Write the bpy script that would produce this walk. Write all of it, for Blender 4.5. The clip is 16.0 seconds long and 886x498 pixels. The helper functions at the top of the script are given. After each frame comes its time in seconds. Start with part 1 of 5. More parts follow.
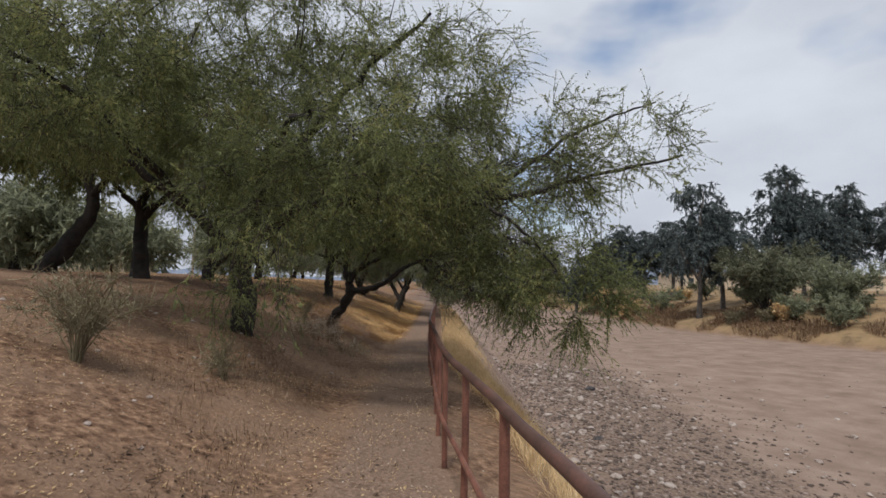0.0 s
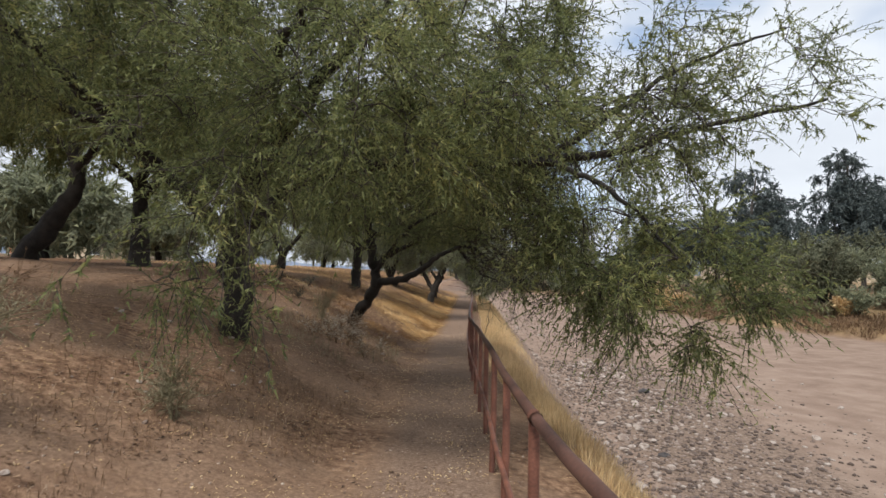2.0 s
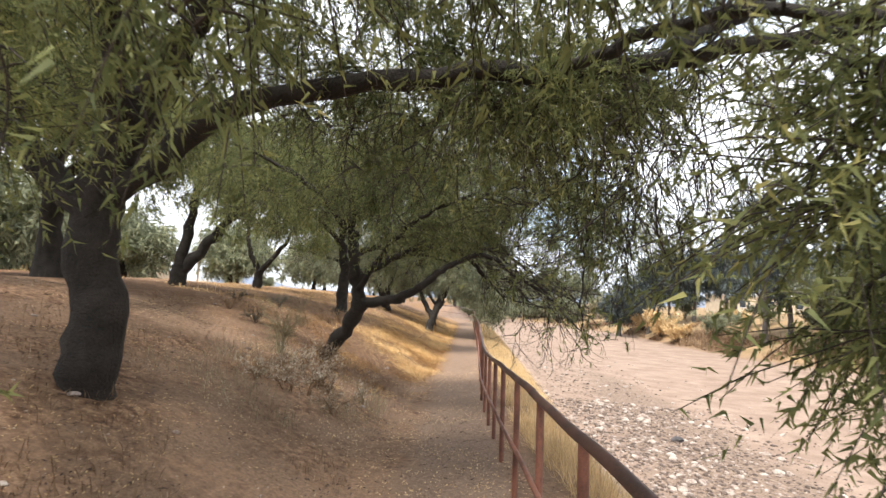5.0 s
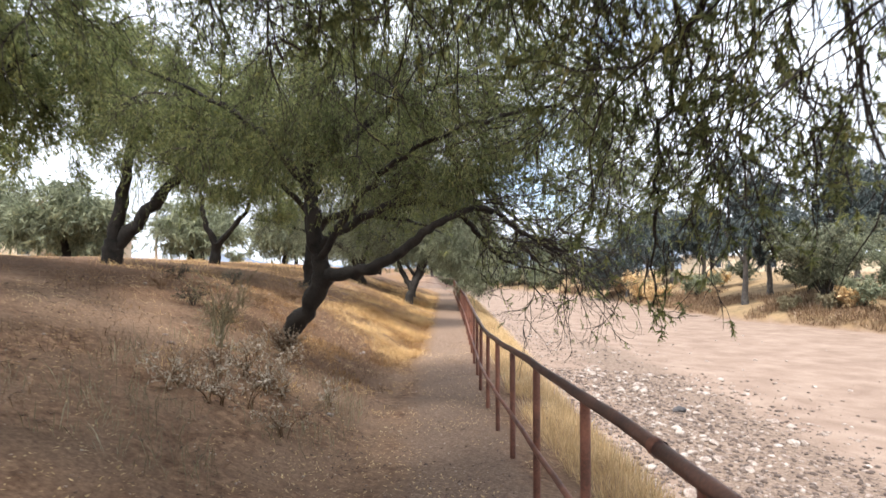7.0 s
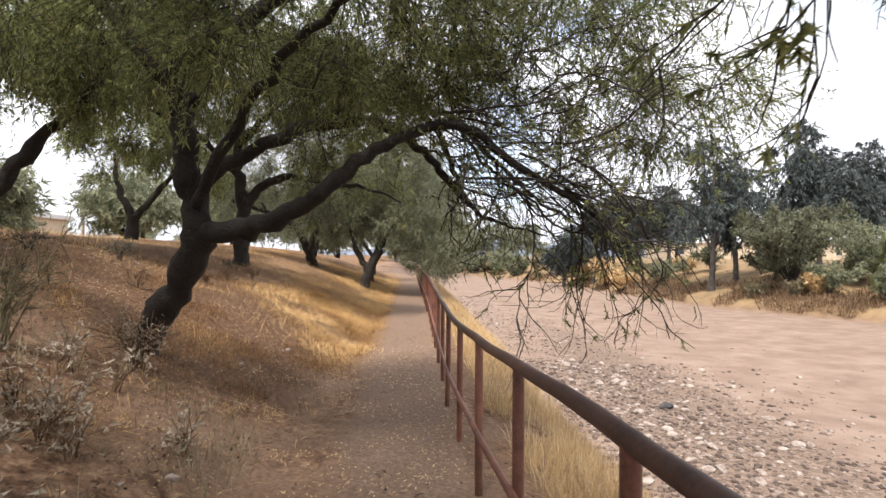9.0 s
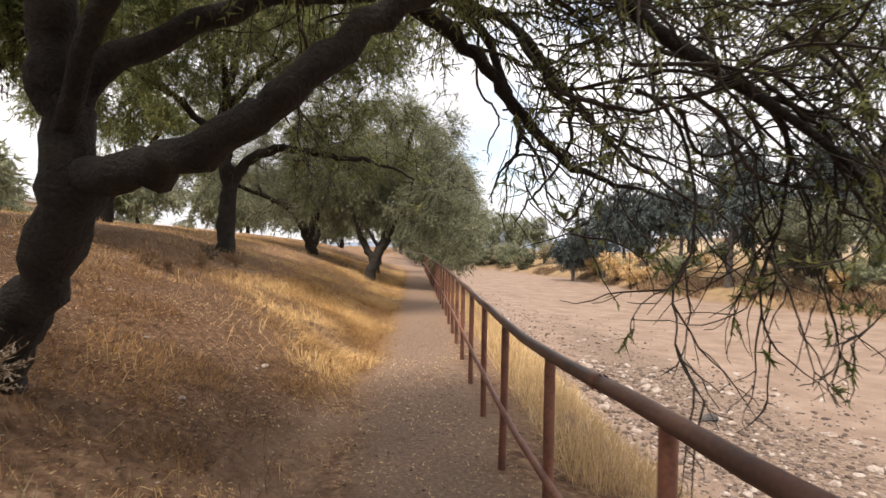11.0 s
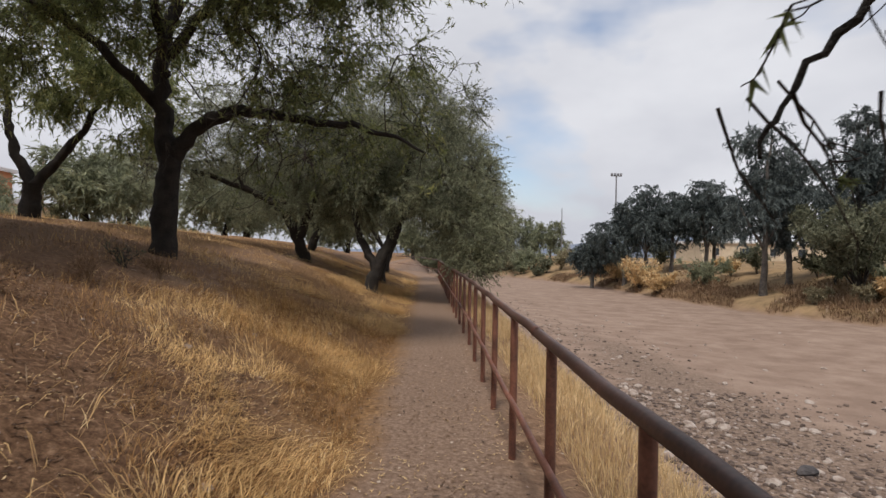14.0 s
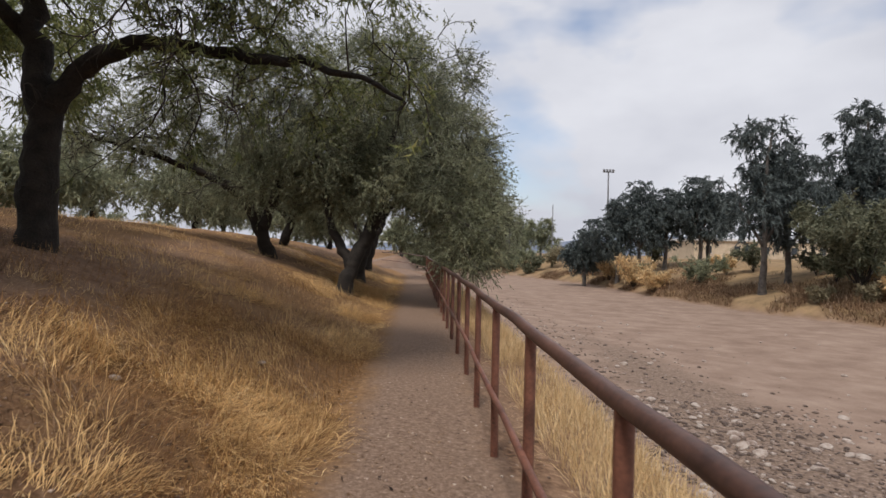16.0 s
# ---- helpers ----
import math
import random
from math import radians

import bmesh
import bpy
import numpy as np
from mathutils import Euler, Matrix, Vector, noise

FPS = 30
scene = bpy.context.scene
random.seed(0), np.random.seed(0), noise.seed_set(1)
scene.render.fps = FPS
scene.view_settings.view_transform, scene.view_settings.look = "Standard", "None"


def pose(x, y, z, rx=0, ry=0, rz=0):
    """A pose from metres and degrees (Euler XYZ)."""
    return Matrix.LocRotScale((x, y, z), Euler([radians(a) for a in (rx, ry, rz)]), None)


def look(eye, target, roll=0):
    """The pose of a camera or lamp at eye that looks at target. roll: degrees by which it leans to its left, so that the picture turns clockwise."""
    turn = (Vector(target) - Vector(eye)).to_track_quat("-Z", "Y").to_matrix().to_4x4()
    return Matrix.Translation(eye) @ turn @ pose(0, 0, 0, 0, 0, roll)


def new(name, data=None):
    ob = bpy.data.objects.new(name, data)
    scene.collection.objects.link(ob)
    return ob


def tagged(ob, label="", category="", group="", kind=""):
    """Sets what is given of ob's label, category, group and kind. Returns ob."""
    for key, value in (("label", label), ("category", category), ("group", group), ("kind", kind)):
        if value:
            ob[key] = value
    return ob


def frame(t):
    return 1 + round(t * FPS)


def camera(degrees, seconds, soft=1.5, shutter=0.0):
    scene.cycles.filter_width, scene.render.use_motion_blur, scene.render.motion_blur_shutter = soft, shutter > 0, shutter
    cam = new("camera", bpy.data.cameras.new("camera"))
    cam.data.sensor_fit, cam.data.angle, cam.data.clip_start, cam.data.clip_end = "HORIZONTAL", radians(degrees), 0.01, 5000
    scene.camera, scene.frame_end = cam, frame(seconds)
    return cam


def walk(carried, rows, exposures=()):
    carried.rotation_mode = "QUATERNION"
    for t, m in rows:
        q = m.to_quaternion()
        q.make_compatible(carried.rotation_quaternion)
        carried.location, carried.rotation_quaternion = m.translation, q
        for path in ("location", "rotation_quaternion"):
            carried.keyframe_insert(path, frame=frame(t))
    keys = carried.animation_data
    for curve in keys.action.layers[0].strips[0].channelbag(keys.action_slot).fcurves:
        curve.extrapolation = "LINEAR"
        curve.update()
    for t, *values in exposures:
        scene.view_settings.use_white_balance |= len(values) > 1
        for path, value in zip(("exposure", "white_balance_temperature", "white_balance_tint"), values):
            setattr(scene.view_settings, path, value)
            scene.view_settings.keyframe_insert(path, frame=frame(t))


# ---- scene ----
cam = camera(74.5, 16.0, shutter=0.25)
PATH = [
    (0, (0.26, -3.105, 2.257), (0.268, -1.108, 2.368), 0.8),
    (0.5, (0.221, -2.513, 2.283), (0.167, -0.522, 2.462), 0.5),
    (1, (0.124, -1.757, 2.266), (0.034, 0.234, 2.427), 2.2),
    (1.5, (0.073, -1.093, 2.248), (0.018, 0.9, 2.401), 2.8),
    (2, (0.004, -0.227, 2.265), (-0.099, 1.769, 2.339), 1.1),
    (2.5, (-0.048, 0.54, 2.186), (-0.082, 2.535, 2.325), 0.2),
    (3, (-0.12, 1.202, 2.122), (-0.223, 3.197, 2.233), 1.9),
    (3.5, (-0.196, 1.999, 2.104), (-0.21, 3.993, 2.259), 1.5),
    (4, (-0.29, 2.584, 2.083), (-0.43, 4.571, 2.258), 1.2),
    (6.3, (-0.67, 5.424, 2.136), (-0.65, 7.418, 2.292), 2.0),
    (6.5, (-0.724, 5.606, 2.161), (-0.688, 7.599, 2.324), 0.3),
    (7, (-0.679, 6.365, 2.042), (-0.689, 8.364, 2.108), 0.1),
    (7.5, (-0.698, 7.16, 1.973), (-0.605, 9.157, 1.91), 0.7),
    (8, (-0.615, 7.966, 1.893), (-0.422, 9.957, 1.862), 1.4),
    (8.5, (-0.602, 8.738, 1.809), (-0.544, 10.737, 1.786), 2.5),
    (9, (-0.53, 9.506, 1.745), (-0.419, 11.503, 1.767), 0.4),
    (9.5, (-0.589, 9.992, 1.725), (-0.561, 11.991, 1.785), 1.4),
    (9.7, (-0.597, 10.259, 1.65), (-0.526, 12.257, 1.607), 2.0),
    (11.8, (-0.842, 12.998, 1.618), (-0.721, 14.994, 1.633), -0.0),
    (12, (-0.819, 13.212, 1.625), (-0.712, 15.208, 1.591), -1.2),
    (12.5, (-0.828, 13.931, 1.629), (-0.828, 15.93, 1.664), -2.1),
    (13, (-0.818, 14.616, 1.607), (-0.736, 16.614, 1.653), 1.0),
    (13.5, (-0.758, 15.341, 1.589), (-0.687, 17.34, 1.608), 0.7),
    (14, (-0.724, 16.108, 1.547), (-0.672, 18.107, 1.563), 1.1),
    (14.5, (-0.685, 16.74, 1.528), (-0.553, 18.736, 1.511), -0.4),
    (15, (-0.691, 17.488, 1.516), (-0.636, 19.487, 1.554), 0.9),
    (15.5, (-0.663, 18.195, 1.51), (-0.521, 20.19, 1.503), 1.8),
    (16, (-0.624, 18.991, 1.49), (-0.534, 20.989, 1.497), 1.3),
]
EXPOSURE = [
    (0, 0.25, 6250, 10), (1.5, 0.43, 6300, 9), (2.5, 0.95, 6350, 8), (3.5, 1.47, 6550, 8), (4.2, 1.77, 6600, 8), (6.3, 1.7, 6250, 9), (7, 1.7, 6200, 9),
    (8, 1.66, 6350, 11), (9, 1.4, 6600, 12), (9.7, 1.1, 6750, 13), (11.8, 1.25, 7150, 13), (12.1, 0.85, 7100, 13), (12.5, 0.27, 6850, 13), (13, 0.33, 6700, 12), (16, 0.36, 6500, 13)]
walk(cam, [(t, look(eye, target, roll)) for t, eye, target, roll in PATH], EXPOSURE)

# ---- world and sun ----
SUN_EL, SUN_ROT = 62.0, 200.0
world = bpy.data.worlds.new("overcast_sky")
scene.world = world
world.use_nodes = True
wn, wl = world.node_tree.nodes, world.node_tree.links
wn.clear()


def wnode(kind, **kw):
    n = wn.new(kind)
    for k, v in kw.items():
        if k in n.inputs:
            n.inputs[k].default_value = v
    return n


sky = wn.new("ShaderNodeTexSky")
sky.sky_type, sky.sun_disc = "NISHITA", False
sky.sun_elevation, sky.sun_rotation = radians(SUN_EL), radians(SUN_ROT)
coord = wn.new("ShaderNodeTexCoord")
stretch = wn.new("ShaderNodeMapping")
stretch.inputs["Scale"].default_value = (1.0, 1.0, 2.0)
stretch.inputs["Location"].default_value = (0.55, 0.2, 0.3)
cloud = wnode("ShaderNodeTexNoise", Scale=1.9, Detail=5.0, Roughness=0.48, Distortion=0.1)
cover = wn.new("ShaderNodeValToRGB")
cover.color_ramp.elements[0].position, cover.color_ramp.elements[1].position = 0.30, 0.41
shade = wnode("ShaderNodeTexNoise", Scale=2.2, Detail=5.0, Roughness=0.5)
tone = wn.new("ShaderNodeValToRGB")
tone.color_ramp.elements[0].position, tone.color_ramp.elements[1].position = 0.35, 0.68
tone.color_ramp.elements[0].color = (0.41, 0.43, 0.48, 1)
tone.color_ramp.elements[1].color = (0.60, 0.62, 0.655, 1)
sky_bg, cloud_bg = wn.new("ShaderNodeBackground"), wn.new("ShaderNodeBackground")
sky_bg.inputs["Strength"].default_value, cloud_bg.inputs["Strength"].default_value = 0.11, 1.0
blend, wout = wn.new("ShaderNodeMixShader"), wn.new("ShaderNodeOutputWorld")
wl.new(coord.outputs["Generated"], stretch.inputs["Vector"])
wl.new(stretch.outputs[0], cloud.inputs["Vector"])
wl.new(stretch.outputs[0], shade.inputs["Vector"])
wl.new(cloud.outputs["Fac"], cover.inputs[0])
wl.new(shade.outputs["Fac"], tone.inputs[0])
wl.new(tone.outputs[0], cloud_bg.inputs["Color"])
wl.new(sky.outputs[0], sky_bg.inputs["Color"])
wl.new(cover.outputs[0], blend.inputs[0])
wl.new(sky_bg.outputs[0], blend.inputs[1])
wl.new(cloud_bg.outputs[0], blend.inputs[2])
wl.new(blend.outputs[0], wout.inputs["Surface"])

sun = new("sun", bpy.data.lights.new("sun", "SUN"))
sun.data.energy, sun.data.angle, sun.data.color = 2.1, radians(11), (1.0, 0.94, 0.85)
az, el = radians(SUN_ROT), radians(SUN_EL)
sun_from = Vector((math.sin(az) * math.cos(el), math.cos(az) * math.cos(el), math.sin(el)))
sun.matrix_world = look(sun_from * 80, (0, 0, 0))


# ---- materials ----
def material(name, dark, light, rough=0.9, scale=4.0, fine=60.0, bump=0.3, island=0.0, metal=0.0, dist=0.02, third=None):
    """A two-scale noise material between a dark and a light colour, with relief."""
    m = bpy.data.materials.new(name)
    m.use_nodes = True
    n, l = m.node_tree.nodes, m.node_tree.links
    bsdf = n["Principled BSDF"]
    pos = n.new("ShaderNodeNewGeometry")
    big, small = n.new("ShaderNodeTexNoise"), n.new("ShaderNodeTexNoise")
    big.inputs["Scale"].default_value, big.inputs["Detail"].default_value = scale, 5.0
    small.inputs["Scale"].default_value, small.inputs["Detail"].default_value = fine, 4.0
    l.new(pos.outputs["Position"], big.inputs["Vector"])
    l.new(pos.outputs["Position"], small.inputs["Vector"])
    add = n.new("ShaderNodeMath")
    add.operation = "MULTIPLY_ADD"
    add.inputs[1].default_value = 0.6
    l.new(small.outputs["Fac"], add.inputs[0])
    half = n.new("ShaderNodeMath")
    half.operation = "MULTIPLY_ADD"
    half.inputs[1].default_value, half.inputs[2].default_value = 1.0, -0.3
    l.new(big.outputs["Fac"], half.inputs[0])
    l.new(half.outputs[0], add.inputs[2])
    fac = add.outputs[0]
    if island:
        more = n.new("ShaderNodeMath")
        more.operation = "MULTIPLY_ADD"
        more.inputs[1].default_value = island
        shift = n.new("ShaderNodeMath")
        shift.operation = "SUBTRACT"
        shift.inputs[1].default_value = island / 2
        l.new(pos.outputs["Random Per Island"], more.inputs[0])
        l.new(fac, shift.inputs[0])
        l.new(shift.outputs[0], more.inputs[2])
        fac = more.outputs[0]
    ramp = n.new("ShaderNodeValToRGB")
    ramp.color_ramp.elements[0].position, ramp.color_ramp.elements[1].position = 0.28, 0.74
    ramp.color_ramp.elements[0].color, ramp.color_ramp.elements[1].color = (*dark, 1), (*light, 1)
    if third:
        e = ramp.color_ramp.elements.new(0.92)
        e.color = (*third, 1)
    l.new(fac, ramp.inputs[0])
    l.new(ramp.outputs[0], bsdf.inputs["Base Color"])
    bsdf.inputs["Roughness"].default_value, bsdf.inputs["Metallic"].default_value = rough, metal
    if bump:
        b = n.new("ShaderNodeBump")
        b.inputs["Strength"].default_value, b.inputs["Distance"].default_value = bump, dist
        l.new(add.outputs[0], b.inputs["Height"])
        l.new(b.outputs[0], bsdf.inputs["Normal"])
    return m


def leafy(name, dark, light, third=None, through_light=0.3):
    """Leaves: colour varies from leaf to leaf and branch to branch, and light shines through."""
    m = material(name, dark, light, rough=0.65, scale=0.9, fine=7.0, bump=0, island=0.5, third=third)
    n, l = m.node_tree.nodes, m.node_tree.links
    bsdf, out = n["Principled BSDF"], n["Material Output"]
    bsdf.inputs["Specular IOR Level"].default_value = 0.25
    ramp = next(x for x in n if x.type == "VALTORGB")
    tr, mix = n.new("ShaderNodeBsdfTranslucent"), n.new("ShaderNodeMixShader")
    l.new(ramp.outputs[0], tr.inputs["Color"])
    mix.inputs[0].default_value = through_light
    l.new(bsdf.outputs[0], mix.inputs[1])
    l.new(tr.outputs[0], mix.inputs[2])
    l.new(mix.outputs[0], out.inputs["Surface"])
    return m


BARK = material("dark_bark", (0.008, 0.0065, 0.0055), (0.034, 0.027, 0.022), scale=6, fine=45, bump=0.9, dist=0.04)
BARK_GREY = material("grey_bark", (0.05, 0.045, 0.04), (0.16, 0.14, 0.125), scale=3, fine=30, bump=0.7, dist=0.04)
TWIG = material("twig_bark", (0.02, 0.016, 0.014), (0.07, 0.055, 0.045), scale=5, fine=40, bump=0)
MESQUITE = leafy("mesquite_leaf", (0.11, 0.132, 0.056), (0.285, 0.31, 0.125), third=(0.48, 0.44, 0.17), through_light=0.5)
OLIVE = leafy("olive_leaf", (0.15, 0.166, 0.112), (0.36, 0.38, 0.245), third=(0.45, 0.44, 0.27), through_light=0.45)
GUM = leafy("gum_leaf", (0.040, 0.053, 0.054), (0.128, 0.153, 0.148), through_light=0.15)
SAGE = leafy("sage_leaf", (0.08, 0.088, 0.055), (0.21, 0.215, 0.14), through_light=0.2)
STRAW = leafy("straw", (0.42, 0.265, 0.12), (0.86, 0.60, 0.29), third=(0.92, 0.75, 0.45), through_light=0.35)
DRYWEED = leafy("dry_weed", (0.13, 0.078, 0.045), (0.36, 0.24, 0.15), third=(0.55, 0.45, 0.34), through_light=0.3)
GREYWEED = leafy("grey_weed", (0.17, 0.145, 0.09), (0.38, 0.34, 0.22), third=(0.52, 0.48, 0.34), through_light=0.3)
PALESTRAW = leafy("pale_straw", (0.48, 0.33, 0.17), (0.82, 0.62, 0.35), third=(0.88, 0.74, 0.48), through_light=0.35)
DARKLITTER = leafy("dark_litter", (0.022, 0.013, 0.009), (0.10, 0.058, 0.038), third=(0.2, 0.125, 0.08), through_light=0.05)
TAWNY = leafy("tawny_grass", (0.19, 0.098, 0.043), (0.47, 0.28, 0.12), third=(0.66, 0.47, 0.25), through_light=0.3)
PALEWEED = leafy("pale_weed", (0.34, 0.28, 0.21), (0.66, 0.59, 0.49), third=(0.85, 0.81, 0.74), through_light=0.3)
RUST = material("rusty_red_paint", (0.085, 0.036, 0.026), (0.25, 0.105, 0.07), rough=0.55, scale=5, fine=70, bump=0.25, dist=0.004, third=(0.32, 0.16, 0.11))
RUST_WORN = material("worn_dark_pipe", (0.050, 0.026, 0.022), (0.145, 0.072, 0.054), rough=0.5, scale=4, fine=60, bump=0.3, dist=0.004, third=(0.22, 0.12, 0.09))
STONE = material("river_stone", (0.085, 0.061, 0.05), (0.24, 0.18, 0.148), scale=5, fine=50, bump=0.5, island=0.8, third=(0.40, 0.345, 0.305))
GRAVEL = material("brown_gravel", (0.13, 0.085, 0.062), (0.34, 0.245, 0.185), scale=9, fine=60, bump=0.3, island=0.8, third=(0.55, 0.46, 0.38))
DARKSTONE = material("dark_stone", (0.03, 0.028, 0.03), (0.10, 0.09, 0.09), scale=5, fine=50, bump=0.5)
STUCCO = material("cream_stucco", (0.52, 0.42, 0.30), (0.68, 0.57, 0.43), scale=1, fine=30, bump=0.2)
WHITE = material("white_paint", (0.66, 0.66, 0.66), (0.80, 0.80, 0.80), scale=1, fine=30, bump=0.05)
GREYMETAL = material("weathered_steel", (0.16, 0.16, 0.17), (0.32, 0.32, 0.33), rough=0.5, scale=1, fine=20, bump=0.05, metal=0.5)
POLEWOOD = material("bleached_pole", (0.32, 0.24, 0.18), (0.52, 0.42, 0.33), scale=2, fine=30, bump=0.3)
TERRACOTTA = material("orange_render", (0.42, 0.18, 0.09), (0.55, 0.26, 0.14), scale=1, fine=20, bump=0.1)
GLASS = material("dark_window", (0.02, 0.025, 0.03), (0.05, 0.06, 0.07), rough=0.1, scale=1, fine=3, bump=0)
ASPHALT = material("asphalt", (0.04, 0.04, 0.042), (0.085, 0.083, 0.08), scale=2, fine=60, bump=0.2)
# blue-grey base colour carries the haze of distance; no air is modelled
HILL = material("haze_tinted_hills", (0.16, 0.20, 0.28), (0.24, 0.28, 0.36), scale=0.01, fine=0.1, bump=0)


# ---- helpers for building ----
def mesh_object(name, verts, faces, mat, parent=None, label="", smooth=False):
    """verts: array (n, 3); faces: array (m, 3) or (m, 4)."""
    v = np.asarray(verts, dtype=np.float32)
    f = np.asarray(faces, dtype=np.int32)
    me = bpy.data.meshes.new(name)
    me.vertices.add(len(v))
    me.vertices.foreach_set("co", v.ravel())
    k = f.shape[1]
    me.loops.add(f.size)
    me.loops.foreach_set("vertex_index", f.ravel())
    me.polygons.add(len(f))
    me.polygons.foreach_set("loop_start", np.arange(0, f.size, k, dtype=np.int32))
    if smooth:
        me.polygons.foreach_set("use_smooth", np.ones(len(f), dtype=bool))
    me.update(calc_edges=True)
    me.materials.append(mat)
    ob = new(name, me)
    if parent:
        ob.parent = parent
    if label:
        ob["label"] = label
    return ob


def part(name, bm, mat, parent=None, label="", smooth=False):
    me = bpy.data.meshes.new(name)
    bm.to_mesh(me)
    bm.free()
    me.materials.append(mat)
    if smooth:
        for p in me.polygons:
            p.use_smooth = True
    ob = new(name, me)
    if parent:
        ob.parent = parent
    if label:
        ob["label"] = label
    return ob


def thing(name, at, label, category, group="", kind=""):
    ob = new(name)
    ob.empty_display_size = 0.2
    ob.location = at
    return tagged(ob, label, category, group, kind)


def tube_arrays(lines, sides):
    """lines: list of (points (n, 3), radii (n)). Returns verts and quad faces; lines of one length are worked out together."""
    groups = {}
    for pts, rad in lines:
        groups.setdefault(len(pts), []).append((pts, rad))
    ang = np.linspace(0, 2 * np.pi, sides, endpoint=False)
    ca, sa = np.cos(ang)[None, None, :, None], np.sin(ang)[None, None, :, None]
    vs, fs, base = [], [], 0
    for n, rows in groups.items():
        p = np.array([a for a, _ in rows], float)
        r = np.array([b for _, b in rows], float)
        m = len(p)
        t = np.gradient(p, axis=1)
        t /= np.linalg.norm(t, axis=2)[..., None] + 1e-9
        steep = (np.abs(t[..., 2]) > 0.8).any(axis=1)
        ref = np.where(steep[:, None, None], np.array([0.93, 0.35, 0.11]), np.array([0.0, 0.0, 1.0]))
        a = np.cross(t, np.broadcast_to(ref, t.shape))
        a /= np.linalg.norm(a, axis=2)[..., None] + 1e-9
        b = np.cross(t, a)
        ring = p[:, :, None, :] + r[:, :, None, None] * (a[:, :, None, :] * ca + b[:, :, None, :] * sa)
        vs.append(ring.reshape(-1, 3))
        o = (np.arange(m) * n * sides)[:, None, None] + base
        i = np.arange(n - 1)[None, :, None] * sides
        j = np.arange(sides)[None, None, :]
        k = (j + 1) % sides
        fs.append(np.stack([o + i + j, o + i + k, o + i + sides + k, o + i + sides + j], axis=-1).reshape(-1, 4))
        base += m * n * sides
    return np.concatenate(vs), np.concatenate(fs)


def smooth_line(pts, n):
    """A Catmull-Rom line of n points through the given ones."""
    p = np.asarray(pts, float)
    if len(p) == 2:
        return p[0] + (p[1] - p[0]) * np.linspace(0, 1, n)[:, None]
    e = np.vstack([2 * p[0] - p[1], p, 2 * p[-1] - p[-2]])
    u = np.linspace(0, len(p) - 1 - 1e-6, n)
    i = u.astype(int)
    f = (u - i)[:, None]
    a, b, c, d = e[i], e[i + 1], e[i + 2], e[i + 3]
    return 0.5 * (2 * b + (c - a) * f + (2 * a - 5 * b + 4 * c - d) * f ** 2 + (3 * b - a - 3 * c + d) * f ** 3)


def ramp_at(x, table):
    return np.interp(x, [a for a, _ in table], [b for _, b in table])


# ---- the ground ----
FENCE_X = [(-40, 4.4), (-6, 1.22), (0, 0.61), (1.37, 0.466), (2.74, 0.325), (4.1, 0.27), (5.5, 0.23), (8.2, 0.14), (11, 0.03), (13.7, -0.03), (16.4, -0.072), (20.6, -0.05), (26, 0.005), (52, -0.05), (60, -1.2), (70, -5)]
RAIL_Z = [(-40, 2.3), (-6, 1.68), (0, 1.56), (1.37, 1.536), (2.74, 1.51), (4.1, 1.454), (5.5, 1.42), (6.85, 1.383), (8.2, 1.34), (9.5, 1.309), (10.96, 1.252), (12.33, 1.182), (13.7, 1.104), (15, 1.04), (16.4, 1.028), (17.8, 1.037), (19.2, 1.048), (20.6, 1.061), (26, 1.07), (52, 1.12), (70, 1.3)]
POST_H = 1.07
FAR_BANK = [(-100, 47), (55, 46), (68, 40), (80, 35), (100, 33), (130, 32), (170, 22), (230, 4), (300, -20)]


def height(x, y):
    x, y = np.asarray(x, float), np.asarray(y, float)
    g = ramp_at(y, RAIL_Z) - POST_H
    s = x - ramp_at(y, FENCE_X)
    u = np.clip(-s - 1.55, 0, None)
    run = ramp_at(y, [(-10, 4.8), (10, 4.7), (13.5, 3.9), (16.5, 3.6), (23, 4.5), (60, 4.6)])
    top = ramp_at(y, [(0, 2.35), (30, 2.5), (60, 2.3), (120, 1.4)])
    left = top * (1 - np.exp(-(u / run) ** 1.2))
    left = left * np.clip(1 - (u - 60) / 400, 0.6, 1)
    # bank and wash
    bed = -3.6 - np.clip((s - 4.5) * 0.05, 0, 0.7)
    k = np.clip((s - 1.0) / 3.6, 0, 1)
    k = k * k * (3 - 2 * k) * 0.45 + k * 0.55
    right = (g - 0.16 * np.clip(s, 0, 1.0)) * (1 - k) + bed * k
    over = x - ramp_at(y, FAR_BANK)
    cut = np.clip(over / 1.4, 0, 1) * 1.0 + np.clip((over - 1.4) / 16.0, 0, 1) * 3.6 + np.clip((over - 17) / 30.0, 0, 1) * 1.0
    right = right + np.where(s > 6, cut, 0)
    z = np.where(s > 0, right, g + left)
    fade = np.clip((y - 260) / 200, 0, 1)
    return z * (1 - fade) + 1.0 * fade


WAVES = np.random.default_rng(2).uniform(0, 6.283, (14, 2))


def wobble(x, y):
    """Small uneven swells of the ground."""
    z = np.zeros(np.broadcast(x, y).shape)
    for i, (turn, shift) in enumerate(WAVES):
        k = 0.9 * 1.28 ** i
        z = z + 0.022 * 1.2 ** -i * np.sin(k * (x * np.cos(turn) + y * np.sin(turn)) + shift + 0.8 * np.sin(0.37 * k * (y * np.cos(turn) - x * np.sin(turn))))
    return z


